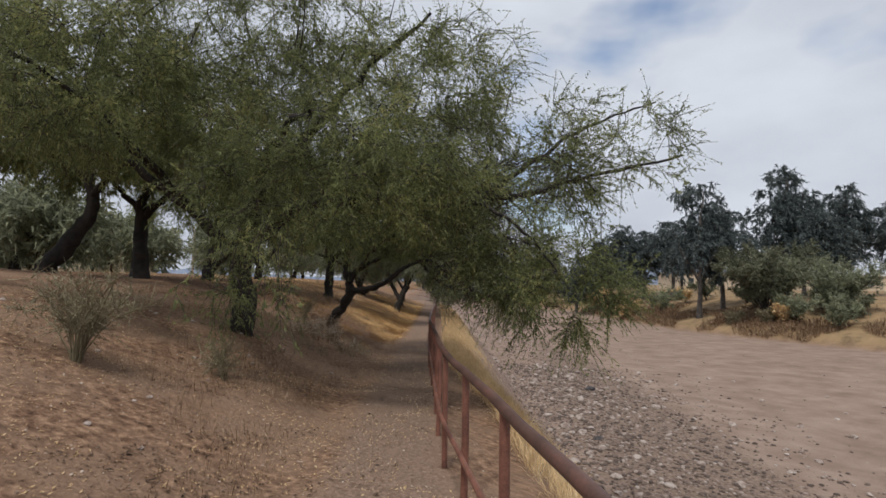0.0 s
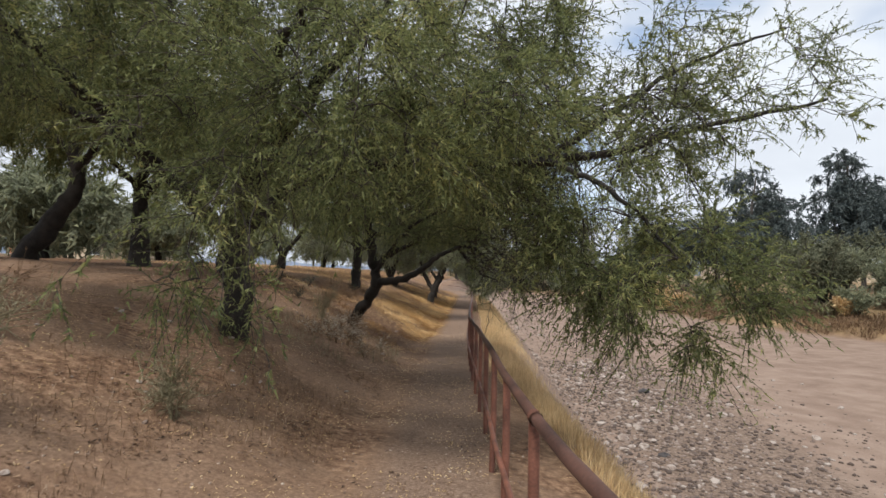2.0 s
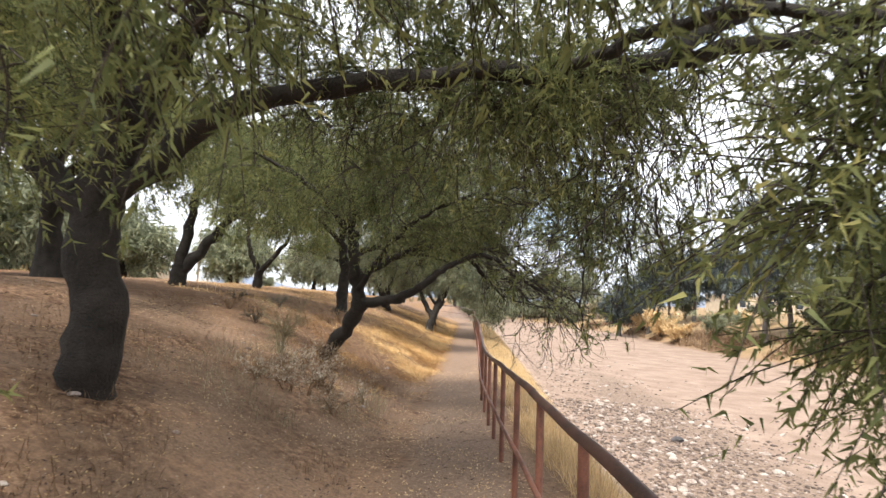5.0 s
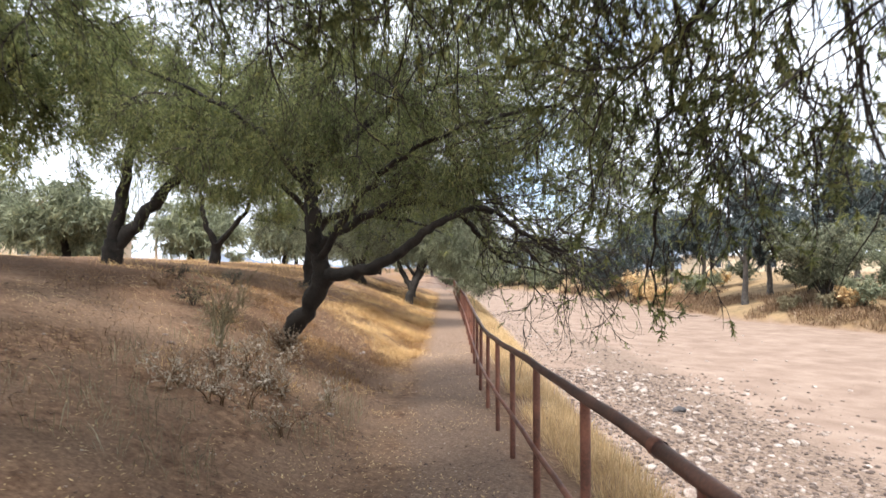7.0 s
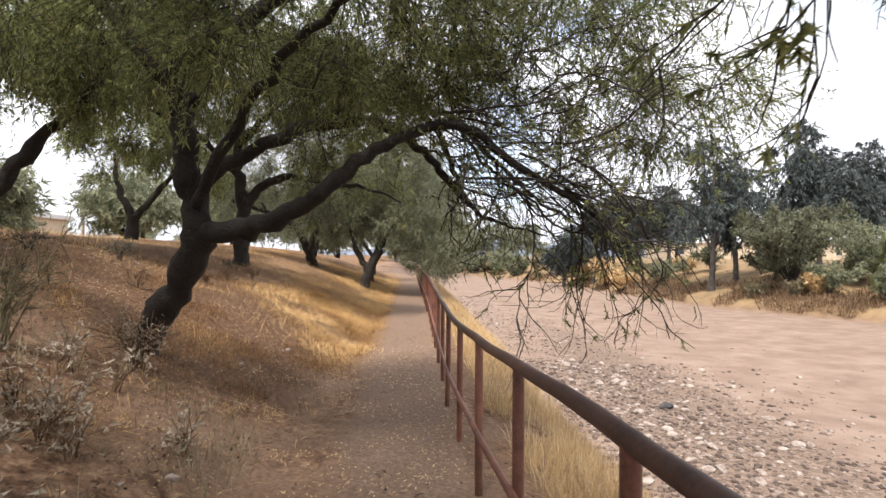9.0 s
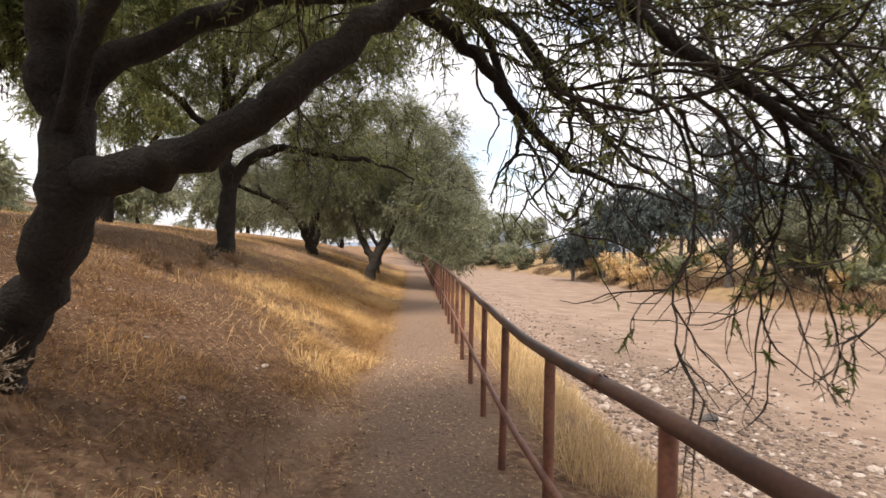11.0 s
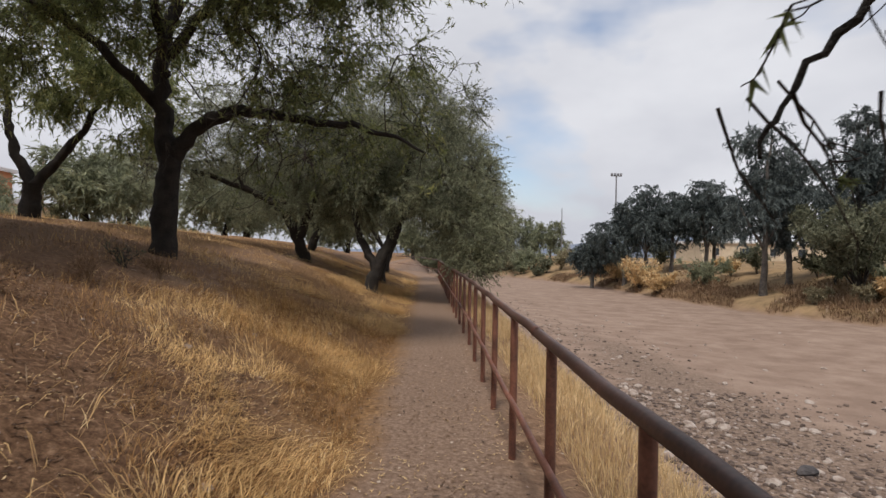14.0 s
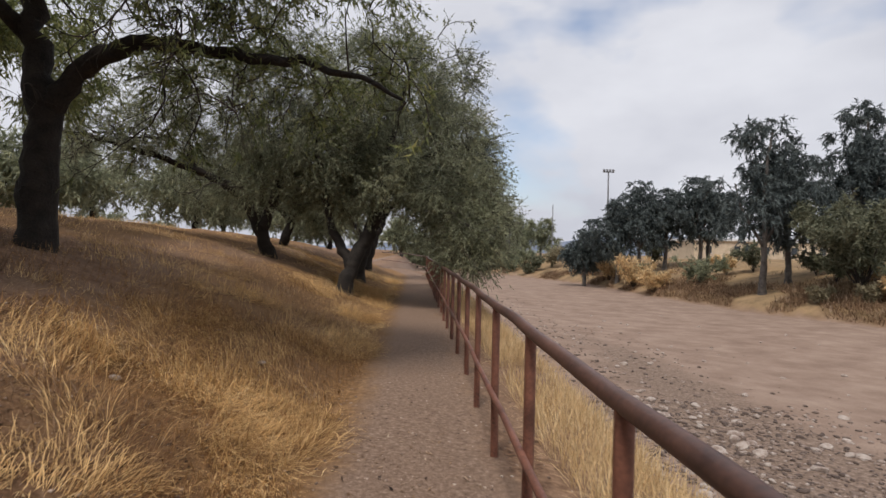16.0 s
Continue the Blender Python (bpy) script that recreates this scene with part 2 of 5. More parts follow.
def ground_z(x, y):
    s = np.asarray(x, float) - ramp_at(y, FENCE_X)
    flat = np.clip(np.abs(s + 0.75) / 1.6, 0.15, 1.0) * np.where(s > 3, 0.25, 1.0)
    return height(x, y) + wobble(np.asarray(x, float), np.asarray(y, float)) * flat


def lines_of(parts):
    out = []
    for a, b, step in parts:
        out += list(np.arange(a, b, step))
    return np.array(out + [parts[-1][1]])


gx = lines_of([(-900, -100, 80), (-100, -30, 7), (-30, -12, 1.0), (-12, 6, 0.16), (6, 20, 0.4), (20, 60, 1.0), (60, 120, 5), (120, 1000, 80)])
gy = lines_of([(-300, -40, 20), (-40, -6, 2), (-6, 40, 0.2), (40, 70, 0.5), (70, 150, 1.5), (150, 300, 10), (300, 2200, 100)])
GX, GY = np.meshgrid(gx, gy)
GZ = ground_z(GX, GY)
nx, ny = len(gx), len(gy)
idx = np.arange(nx * ny).reshape(ny, nx)
quads = np.stack([idx[:-1, :-1], idx[:-1, 1:], idx[1:, 1:], idx[1:, :-1]], axis=-1).reshape(-1, 4)

soil = bpy.data.materials.new("wash_and_bank_soil")
soil.use_nodes = True
sn, sl = soil.node_tree.nodes, soil.node_tree.links
sb = sn["Principled BSDF"]
sb.inputs["Roughness"].default_value = 0.95
sb.inputs["Specular IOR Level"].default_value = 0.15


def s_noise(scale, detail=6.0, rough=0.6):
    n = sn.new("ShaderNodeTexNoise")
    n.inputs["Scale"].default_value, n.inputs["Detail"].default_value, n.inputs["Roughness"].default_value = scale, detail, rough
    sl.new(s_pos.outputs["Position"], n.inputs["Vector"])
    return n.outputs["Fac"]


def s_ramp(fac, stops):
    r = sn.new("ShaderNodeValToRGB")
    r.color_ramp.elements[0].position, r.color_ramp.elements[1].position = stops[0][0], stops[-1][0]
    r.color_ramp.elements[0].color, r.color_ramp.elements[1].color = (*stops[0][1], 1), (*stops[-1][1], 1)
    for p, c in stops[1:-1]:
        r.color_ramp.elements.new(p).color = (*c, 1)
    sl.new(fac, r.inputs[0])
    return r.outputs[0]


def s_mix(fac, a, b, mode="MIX"):
    m = sn.new("ShaderNodeMix")
    m.data_type, m.blend_type = "RGBA", mode
    if isinstance(fac, float):
        m.inputs[0].default_value = fac
    else:
        sl.new(fac, m.inputs[0])
    sl.new(a, m.inputs[6])
    sl.new(b, m.inputs[7])
    return m.outputs[2]


def s_attr(name):
    a = sn.new("ShaderNodeAttribute")
    a.attribute_name = name
    return a.outputs["Fac"]


def s_edge(mask, scale, lo=0.42, hi=0.58):
    """A mask with a ragged edge."""
    a = sn.new("ShaderNodeMath")
    a.operation = "MULTIPLY_ADD"
    a.inputs[1].default_value = 0.55
    sl.new(s_noise(scale), a.inputs[0])
    b = sn.new("ShaderNodeMath")
    b.operation = "SUBTRACT"
    b.inputs[1].default_value = 0.275
    sl.new(mask, b.inputs[0])
    sl.new(b.outputs[0], a.inputs[2])
    m = sn.new("ShaderNodeMapRange")
    m.inputs["From Min"].default_value, m.inputs["From Max"].default_value = lo, hi
    sl.new(a.outputs[0], m.inputs["Value"])
    return m.outputs[0]


s_pos = sn.new("ShaderNodeNewGeometry")
litter = s_ramp(s_noise(9, 9, 0.75), [(0.36, (0.06, 0.032, 0.02)), (0.5, (0.2, 0.118, 0.074)), (0.66, (0.43, 0.285, 0.185))])
litter = s_mix(s_ramp(s_noise(0.7, 4), [(0.4, (0, 0, 0)), (0.6, (1, 1, 1))]), litter, s_ramp(s_noise(28, 6, 0.7), [(0.32, (0.14, 0.085, 0.057)), (0.68, (0.35, 0.235, 0.16))]))
trail = s_ramp(s_noise(26, 10, 0.8), [(0.34, (0.10, 0.064, 0.045)), (0.52, (0.235, 0.16, 0.117)), (0.72, (0.43, 0.325, 0.25))])
sand = s_ramp(s_noise(0.55, 8, 0.62), [(0.3, (0.15, 0.098, 0.073)), (0.5, (0.23, 0.162, 0.124)), (0.72, (0.33, 0.248, 0.196))])
sand = s_mix(0.3, sand, s_ramp(s_noise(22, 6, 0.7), [(0.3, (0.16, 0.11, 0.085)), (0.7, (0.46, 0.35, 0.28))]))
shingle = s_ramp(s_noise(7, 9, 0.8), [(0.38, (0.085, 0.061, 0.047)), (0.5, (0.195, 0.14, 0.108)), (0.64, (0.34, 0.26, 0.205))])
dry = s_ramp(s_noise(14, 8, 0.7), [(0.3, (0.10, 0.056, 0.03)), (0.55, (0.25, 0.145, 0.07)), (0.75, (0.46, 0.29, 0.14))])
shrubby = s_ramp(s_noise(0.35, 8, 0.7), [(0.35, (0.12, 0.085, 0.05)), (0.5, (0.26, 0.18, 0.10)), (0.66, (0.33, 0.225, 0.125))])
col = s_mix(s_edge(s_attr("dry"), 1.6), litter, dry)
# brown leaf litter, its colour darkened further for the leaning mesquite's crown shade
shaded_humus = s_ramp(s_noise(17, 9, 0.8), [(0.36, (0.04, 0.022, 0.013)), (0.5, (0.125, 0.07, 0.041)), (0.7, (0.32, 0.205, 0.13))])
col = s_mix(s_edge(s_attr("shaded_humus"), 1.9, 0.3, 0.8), col, shaded_humus)
col = s_mix(s_edge(s_attr("trail"), 2.4, 0.3, 0.7), col, trail)
col = s_mix(s_attr("bed"), col, sand)
col = s_mix(s_edge(s_attr("shingle"), 0.8, 0.35, 0.6), col, shingle)
col = s_mix(s_attr("farside"), col, shrubby)
sl.new(col, sb.inputs["Base Color"])
s_bump = sn.new("ShaderNodeBump")
s_bump.inputs["Strength"].default_value, s_bump.inputs["Distance"].default_value = 0.55, 0.035
sl.new(s_noise(30, 9, 0.75), s_bump.inputs["Height"])
sl.new(s_bump.outputs[0], sb.inputs["Normal"])

ground = mesh_object("ground", np.stack([GX, GY, GZ], -1).reshape(-1, 3), quads, soil, smooth=True)
tagged(ground, "dusty tan desert ground with footpath, bank and dry wash", "ground", kind="structure")
S = (GX - ramp_at(GY, FENCE_X)).ravel()
YY = GY.ravel()
OV = (GX - ramp_at(GY, FAR_BANK)).ravel()
masks = {
    "trail": np.clip(1.1 - np.abs(S + 0.64) / 0.76, 0, 1) + np.clip(1 - np.abs(S) / 0.6, 0, 1) * 0.3,
    "dry": np.clip(1 - np.abs(S + 1.9) / np.clip(1.0 + (YY - 18) / 3, 1.0, 3.4), 0, 1) * np.clip((YY - 16) / 4.5, 0, 1) + np.clip((-S - 3) / 6, 0, 0.6) * np.clip((YY - 23) / 6, 0, 1),
    # litter and painted crown shade left of the path, fading out up the slope
    "shaded_humus": np.clip((-S - 1.3) / 0.8, 0, 1) * np.clip((YY - 14) / 3, 0, 1) * np.clip((26 - YY + 0.5 * (-S - 3)) / 6, 0.4, 1),
    "bed": np.clip((S - 0.9) / 1.4, 0, 1) * np.clip(-OV / 1.0 + 0.5, 0, 1),
    "shingle": np.clip(1.1 - np.abs(S - 7.6 - 0.06 * YY) / 4.8, 0, 1) * np.clip(1.4 - YY / 60, 0.35, 1),
    "farside": np.clip(OV / 1.0 + 0.2, 0, 1),
}
for key, val in masks.items():
    a = ground.data.attributes.new(key, "FLOAT", "POINT")
    a.data.foreach_set("value", np.clip(val, 0, 1).astype(np.float32))

# ---- the railing ----
railing = thing("railing", (0, 0, 0), "rust-red steel pipe railing beside the footpath", "railing", kind="structure")
PITCH = 1.37
rng = np.random.default_rng(4)
post_y = np.arange(-4, 39) * PITCH
for i, y in enumerate(post_y):
    x, z = float(ramp_at(y, FENCE_X)), float(ramp_at(y, RAIL_Z))
    lean = rng.uniform(-0.012, 0.012, 2)
    v, f = tube_arrays([([(x - lean[0], y - lean[1], z - POST_H - 0.12), (x, y, z - 0.5), (x, y, z + 0.02)], [0.029, 0.029, 0.029])], 12)
    mesh_object("post", v, f, RUST, railing, smooth=True)


def along(off_x, off_z, y0, y1, step=0.35):
    ys = np.arange(y0, y1, step)
    return np.stack([ramp_at(ys, FENCE_X) + off_x, ys, ramp_at(ys, RAIL_Z) + off_z + 0.006 * np.sin(ys * 2.3) + 0.004 * np.sin(ys * 5.1)], -1)


line = along(0, 0.028, -5.6, 66)
v, f = tube_arrays([(line, np.full(len(line), 0.031))], 14)
mesh_object("top_rail", v, f, RUST_WORN, railing, "dark worn upper pipe of the railing", smooth=True)
line = along(-0.045, -0.575, -5.6, 66)
v, f = tube_arrays([(line, np.full(len(line), 0.021))], 12)
mesh_object("middle_rail", v, f, RUST, railing, smooth=True)
for y in (2.72, 8.6, 14.3, 19.6, 25.2, 31.0):
    line = along(0, 0.028, y - 0.03, y + 0.04, 0.03)
    v, f = tube_arrays([(line, np.full(len(line), 0.037))], 14)
    mesh_object("weld_collar", v, f, RUST, railing, smooth=True)


# ---- trees ----
def grow(r, start, way, length, rad, levels, droop, kink, out):
    """One crooked branch that carries side twigs; out collects (points, radii, level)."""
    n = max(5, int(length / 0.075) + 1)
    step = length / (n - 1)
    p, d = np.array(start, float), np.array(way, float) / np.linalg.norm(way)
    pts = [p]
    sway = r.normal(0, kink, 3)
    for k in range(1, n):
        d = d + r.normal(0, kink, 3) - 0.3 * sway + np.array([0, 0, -droop * step])
        d /= np.linalg.norm(d)
        p = p + d * step
        pts.append(p)
        if levels and k > 1 and r.random() < 0.44:
            off = np.cross(d, r.normal(size=3))
            off /= np.linalg.norm(off) + 1e-6
            grow(r, p, d + off * r.uniform(0.5, 1.1), length * r.uniform(0.22, 0.5) * (1.15 - 0.6 * k / n), rad * 0.5, levels - 1, droop, kink * 1.1, out)
    out.append((np.array(pts), np.linspace(rad, max(0.0022, rad * 0.3), n), levels))


def tree(name, label, limbs, blobs, clusters, seed, leaf=MESQUITE, bark=BARK, twigs=7, leaves=17, size=0.06, droop=0.3,
         spread=0.62, keep_clear=True, group="", category="tree", bare=(), fine=False, sprays=()):
    """limbs: (points, radius at start, at end); the first one is the trunk. blobs: (x, y, z, rx, ry, rz, share), where the foliage hangs."""
    r = np.random.default_rng(seed)
    root = thing(name, (0, 0, 0), label, category, group)
    samples, radii = [], []
    for i, (pts, r0, r1) in enumerate(limbs):
        n = max(8, 5 * len(pts))
        p = smooth_line(pts, n)
        step = np.linalg.norm(np.diff(p, axis=0), axis=1).mean()
        p[1:] += r.normal(0, min(0.025 + 0.1 * r1, 0.13 * step), (n - 1, 3))
        rad = np.linspace(r0, r1, n) * (1 + r.normal(0, 0.07, n))
        if i == 0:
            rad[0] *= 1.35
            p[0, 2] -= 0.25
        v, f = tube_arrays([(p, rad)], 10)
        mesh_object("trunk" if i == 0 else "limb", v, f, bark, root, smooth=True)
        if i or len(limbs) == 1:
            samples.append(p[n // 4:])
        else:
            samples.append(p[n // 2:])
    samples = np.concatenate(samples)
    share = np.array([b[6] for b in blobs], float)
    pick = r.choice(len(blobs), clusters, p=share / share.sum())
    d = r.normal(size=(clusters, 3))
    d /= np.linalg.norm(d, axis=1)[:, None]
    rad = r.uniform(0.12, 1, clusters) ** 0.5
    B = np.array([b[:6] for b in blobs], float)
    cen = B[pick, :3] + d * rad[:, None] * B[pick, 3:]
    if size < 0.2:
        # sprays gather round boughs, with gaps between
        knots = cen[:max(4, clusters // 9)]
        near = np.array([((knots - c) ** 2).sum(1).argmin() for c in cen])
        cen = cen + (knots[near] - cen) * 0.5
    floor = ground_z(cen[:, 0], cen[:, 1]) + 0.35
    cen[:, 2] = np.maximum(cen[:, 2], floor + r.uniform(0, 0.5, clusters))
    thin = []
    # boughs reach each spray from the nearest wood that already stands
    nodes = [samples]
    wood = samples
    order = np.array([np.linalg.norm(samples - c, axis=1).min() for c in cen]).argsort()
    cen, pick = cen[order], pick[order]
    leafless = []
    for bx, by, bz, rx, ry, rz, count in bare:
        leafless += list(np.array([bx, by, bz]) + r.normal(0, 0.5, (count, 3)) * (rx, ry, rz))
    if leafless:
        leafless = np.array(leafless)
        leafless[:, 2] = np.maximum(leafless[:, 2], 1.75 + r.uniform(0, 0.5, len(leafless)))
        near = np.array([np.linalg.norm(samples - c, axis=1).min() for c in leafless]).argsort()
        leafless = leafless[near]
    for n_c, c in enumerate([*cen, *leafless]):
        gap = wood - c
        score = (gap * gap).sum(1) ** 0.5 + 0.3 * np.clip(gap[:, 2], 0, None)
        q = wood[score.argmin()]
        L = np.linalg.norm(c - q)
        mid = (q + c) / 2 + np.array([0, 0, 0.14 * L]) + r.normal(0, 0.045 * L + 0.01, 3)
        line = smooth_line([q, mid, c], 5)
        thin.append((line, np.linspace(0.007 + 0.007 * L, 0.005, 5)))
        nodes.append(line[1:])
        if n_c % 12 == 0 or n_c < 40:
            wood = np.concatenate(nodes)
        if n_c >= len(cen):
            for _ in range(4):
                a = line[r.integers(1, 5)]
                e = r.normal(0, 0.6, 3) + np.array([0, 0, -0.9])
                e *= r.uniform(0.2, 0.75) / np.linalg.norm(e)
                t = np.linspace(0, 1, 4)[:, None]
                thin.append((a + e * t + r.normal(0, 0.03, (4, 3)) * (t > 0), [0.005, 0.004, 0.003, 0.002]))
    out = cen - B[pick, :3]
    out /= np.linalg.norm(out, axis=1)[:, None] + 1e-6
    e = out[:, None] * 0.55 + r.normal(0, 0.65, (clusters, twigs, 3)) + np.array([0, 0, -droop * 0.5])
    e /= np.linalg.norm(e, axis=2)[..., None]
    ln = r.uniform(0.55, 1.25, (clusters, twigs, 1, 1)) * spread
    t = np.linspace(0, 1, 4)[None, None, :, None]
    tw = cen[:, None, None] + e[:, :, None] * ln * t + np.array([0, 0, -droop * 0.6]) * ln * t ** 2
    starts = tw.reshape(-1, 4, 3)
    if size < 0.2:
        thin += [((a[0], a[2], a[3]), (0.004, 0.003, 0.002)) if fine else ((a[0], a[3]), (0.005, 0.002)) for a in starts[::2]]
    # crooked sprays, with leaves on their finest twigs
    extra = []
    for start, way, length, rad, levels, sag, leafy_share, count, jitter in sprays:
        for _ in range(count):
            found = []
            grow(r, np.array(start) + r.normal(0, 1, 3) * jitter, np.array(way, float) + r.normal(0, 0.16, 3), length * r.uniform(0.6, 1.25), rad * r.uniform(0.7, 1.2), levels, sag, 0.17, found)
            for pts, radii, level in found:
                thin.append((pts, radii))
                if level < max(levels, 1) and r.random() < leafy_share:
                    extra.append(pts[np.linspace(0, len(pts) - 1, 4).astype(int)])
    if extra:
        starts = np.concatenate([starts, np.array(extra)])
    tw = np.array(starts)
    nt = len(tw)
    u = r.uniform(0.05, 1.05, (nt, leaves)) * 3 - 1e-4
    i = np.clip(u.astype(int), 0, 2)
    fr = (u - i)[..., None]
    rows = np.arange(nt)[:, None]
    p = tw[rows, i] * (1 - fr) + tw[rows, i + 1] * fr
    td = tw[rows, i + 1] - tw[rows, i]
    td /= np.linalg.norm(td, axis=2)[..., None] + 1e-9
    ld = td * 0.6 + r.normal(0, 0.6, p.shape) + np.array([0, 0, -0.35 * droop])
    ld /= np.linalg.norm(ld, axis=2)[..., None]
    side = np.cross(ld, r.normal(size=p.shape))
    side /= np.linalg.norm(side, axis=2)[..., None] + 1e-9
    ln = size * r.uniform(0.6, 1.4, (nt, leaves, 1))
    wd = ln * 0.14
    p, ld, side, ln, wd = (a.reshape(-1, a.shape[-1]) for a in (p, ld, side, ln, wd))
    if keep_clear:
        xf = np.interp(p[:, 1], [-4, 4, 7, 12, 20, 60], [0.1, -0.3, -0.7, -0.7, -0.7, -0.7])
        ok = ~((np.abs(p[:, 0] - xf) < 0.55) & (p[:, 1] > -4) & (p[:, 1] < 21) & (p[:, 2] < 2.75))
        p, ld, side, ln, wd = p[ok], ld[ok], side[ok], ln[ok], wd[ok]
    tip = p + ld * ln
    tip[:, 2] -= ln[:, 0] * 0.15
    quad = np.stack([p + side * wd * 0.9, tip, p - side * wd * 0.9], axis=1).reshape(-1, 3)
    faces = np.arange(len(quad)).reshape(-1, 3)
    if keep_clear:
        kept = []
        for a, b in thin:
            if a[-1][2] > 3.6 and a[0][2] > 3.6:
                kept.append((a, b))
                continue
            a = np.asarray(a)
            xf = np.interp(a[:, 1], [-4, 4, 7, 12, 20, 60], [0.1, -0.3, -0.7, -0.7, -0.7, -0.7])
            if not ((np.abs(a[:, 0] - xf) < 0.5) & (a[:, 1] > -4) & (a[:, 1] < 21) & (a[:, 2] < 2.7)).any():
                kept.append((a, b))
        thin = kept
    v, f = tube_arrays(thin, 3)
    tagged(mesh_object("branchwork", v, f, TWIG, root), kind="stuff")
    tagged(mesh_object("crown", quad, faces, leaf, root), kind="stuff")
    return root


def gz(x, y):
    return float(ground_z(x, y))


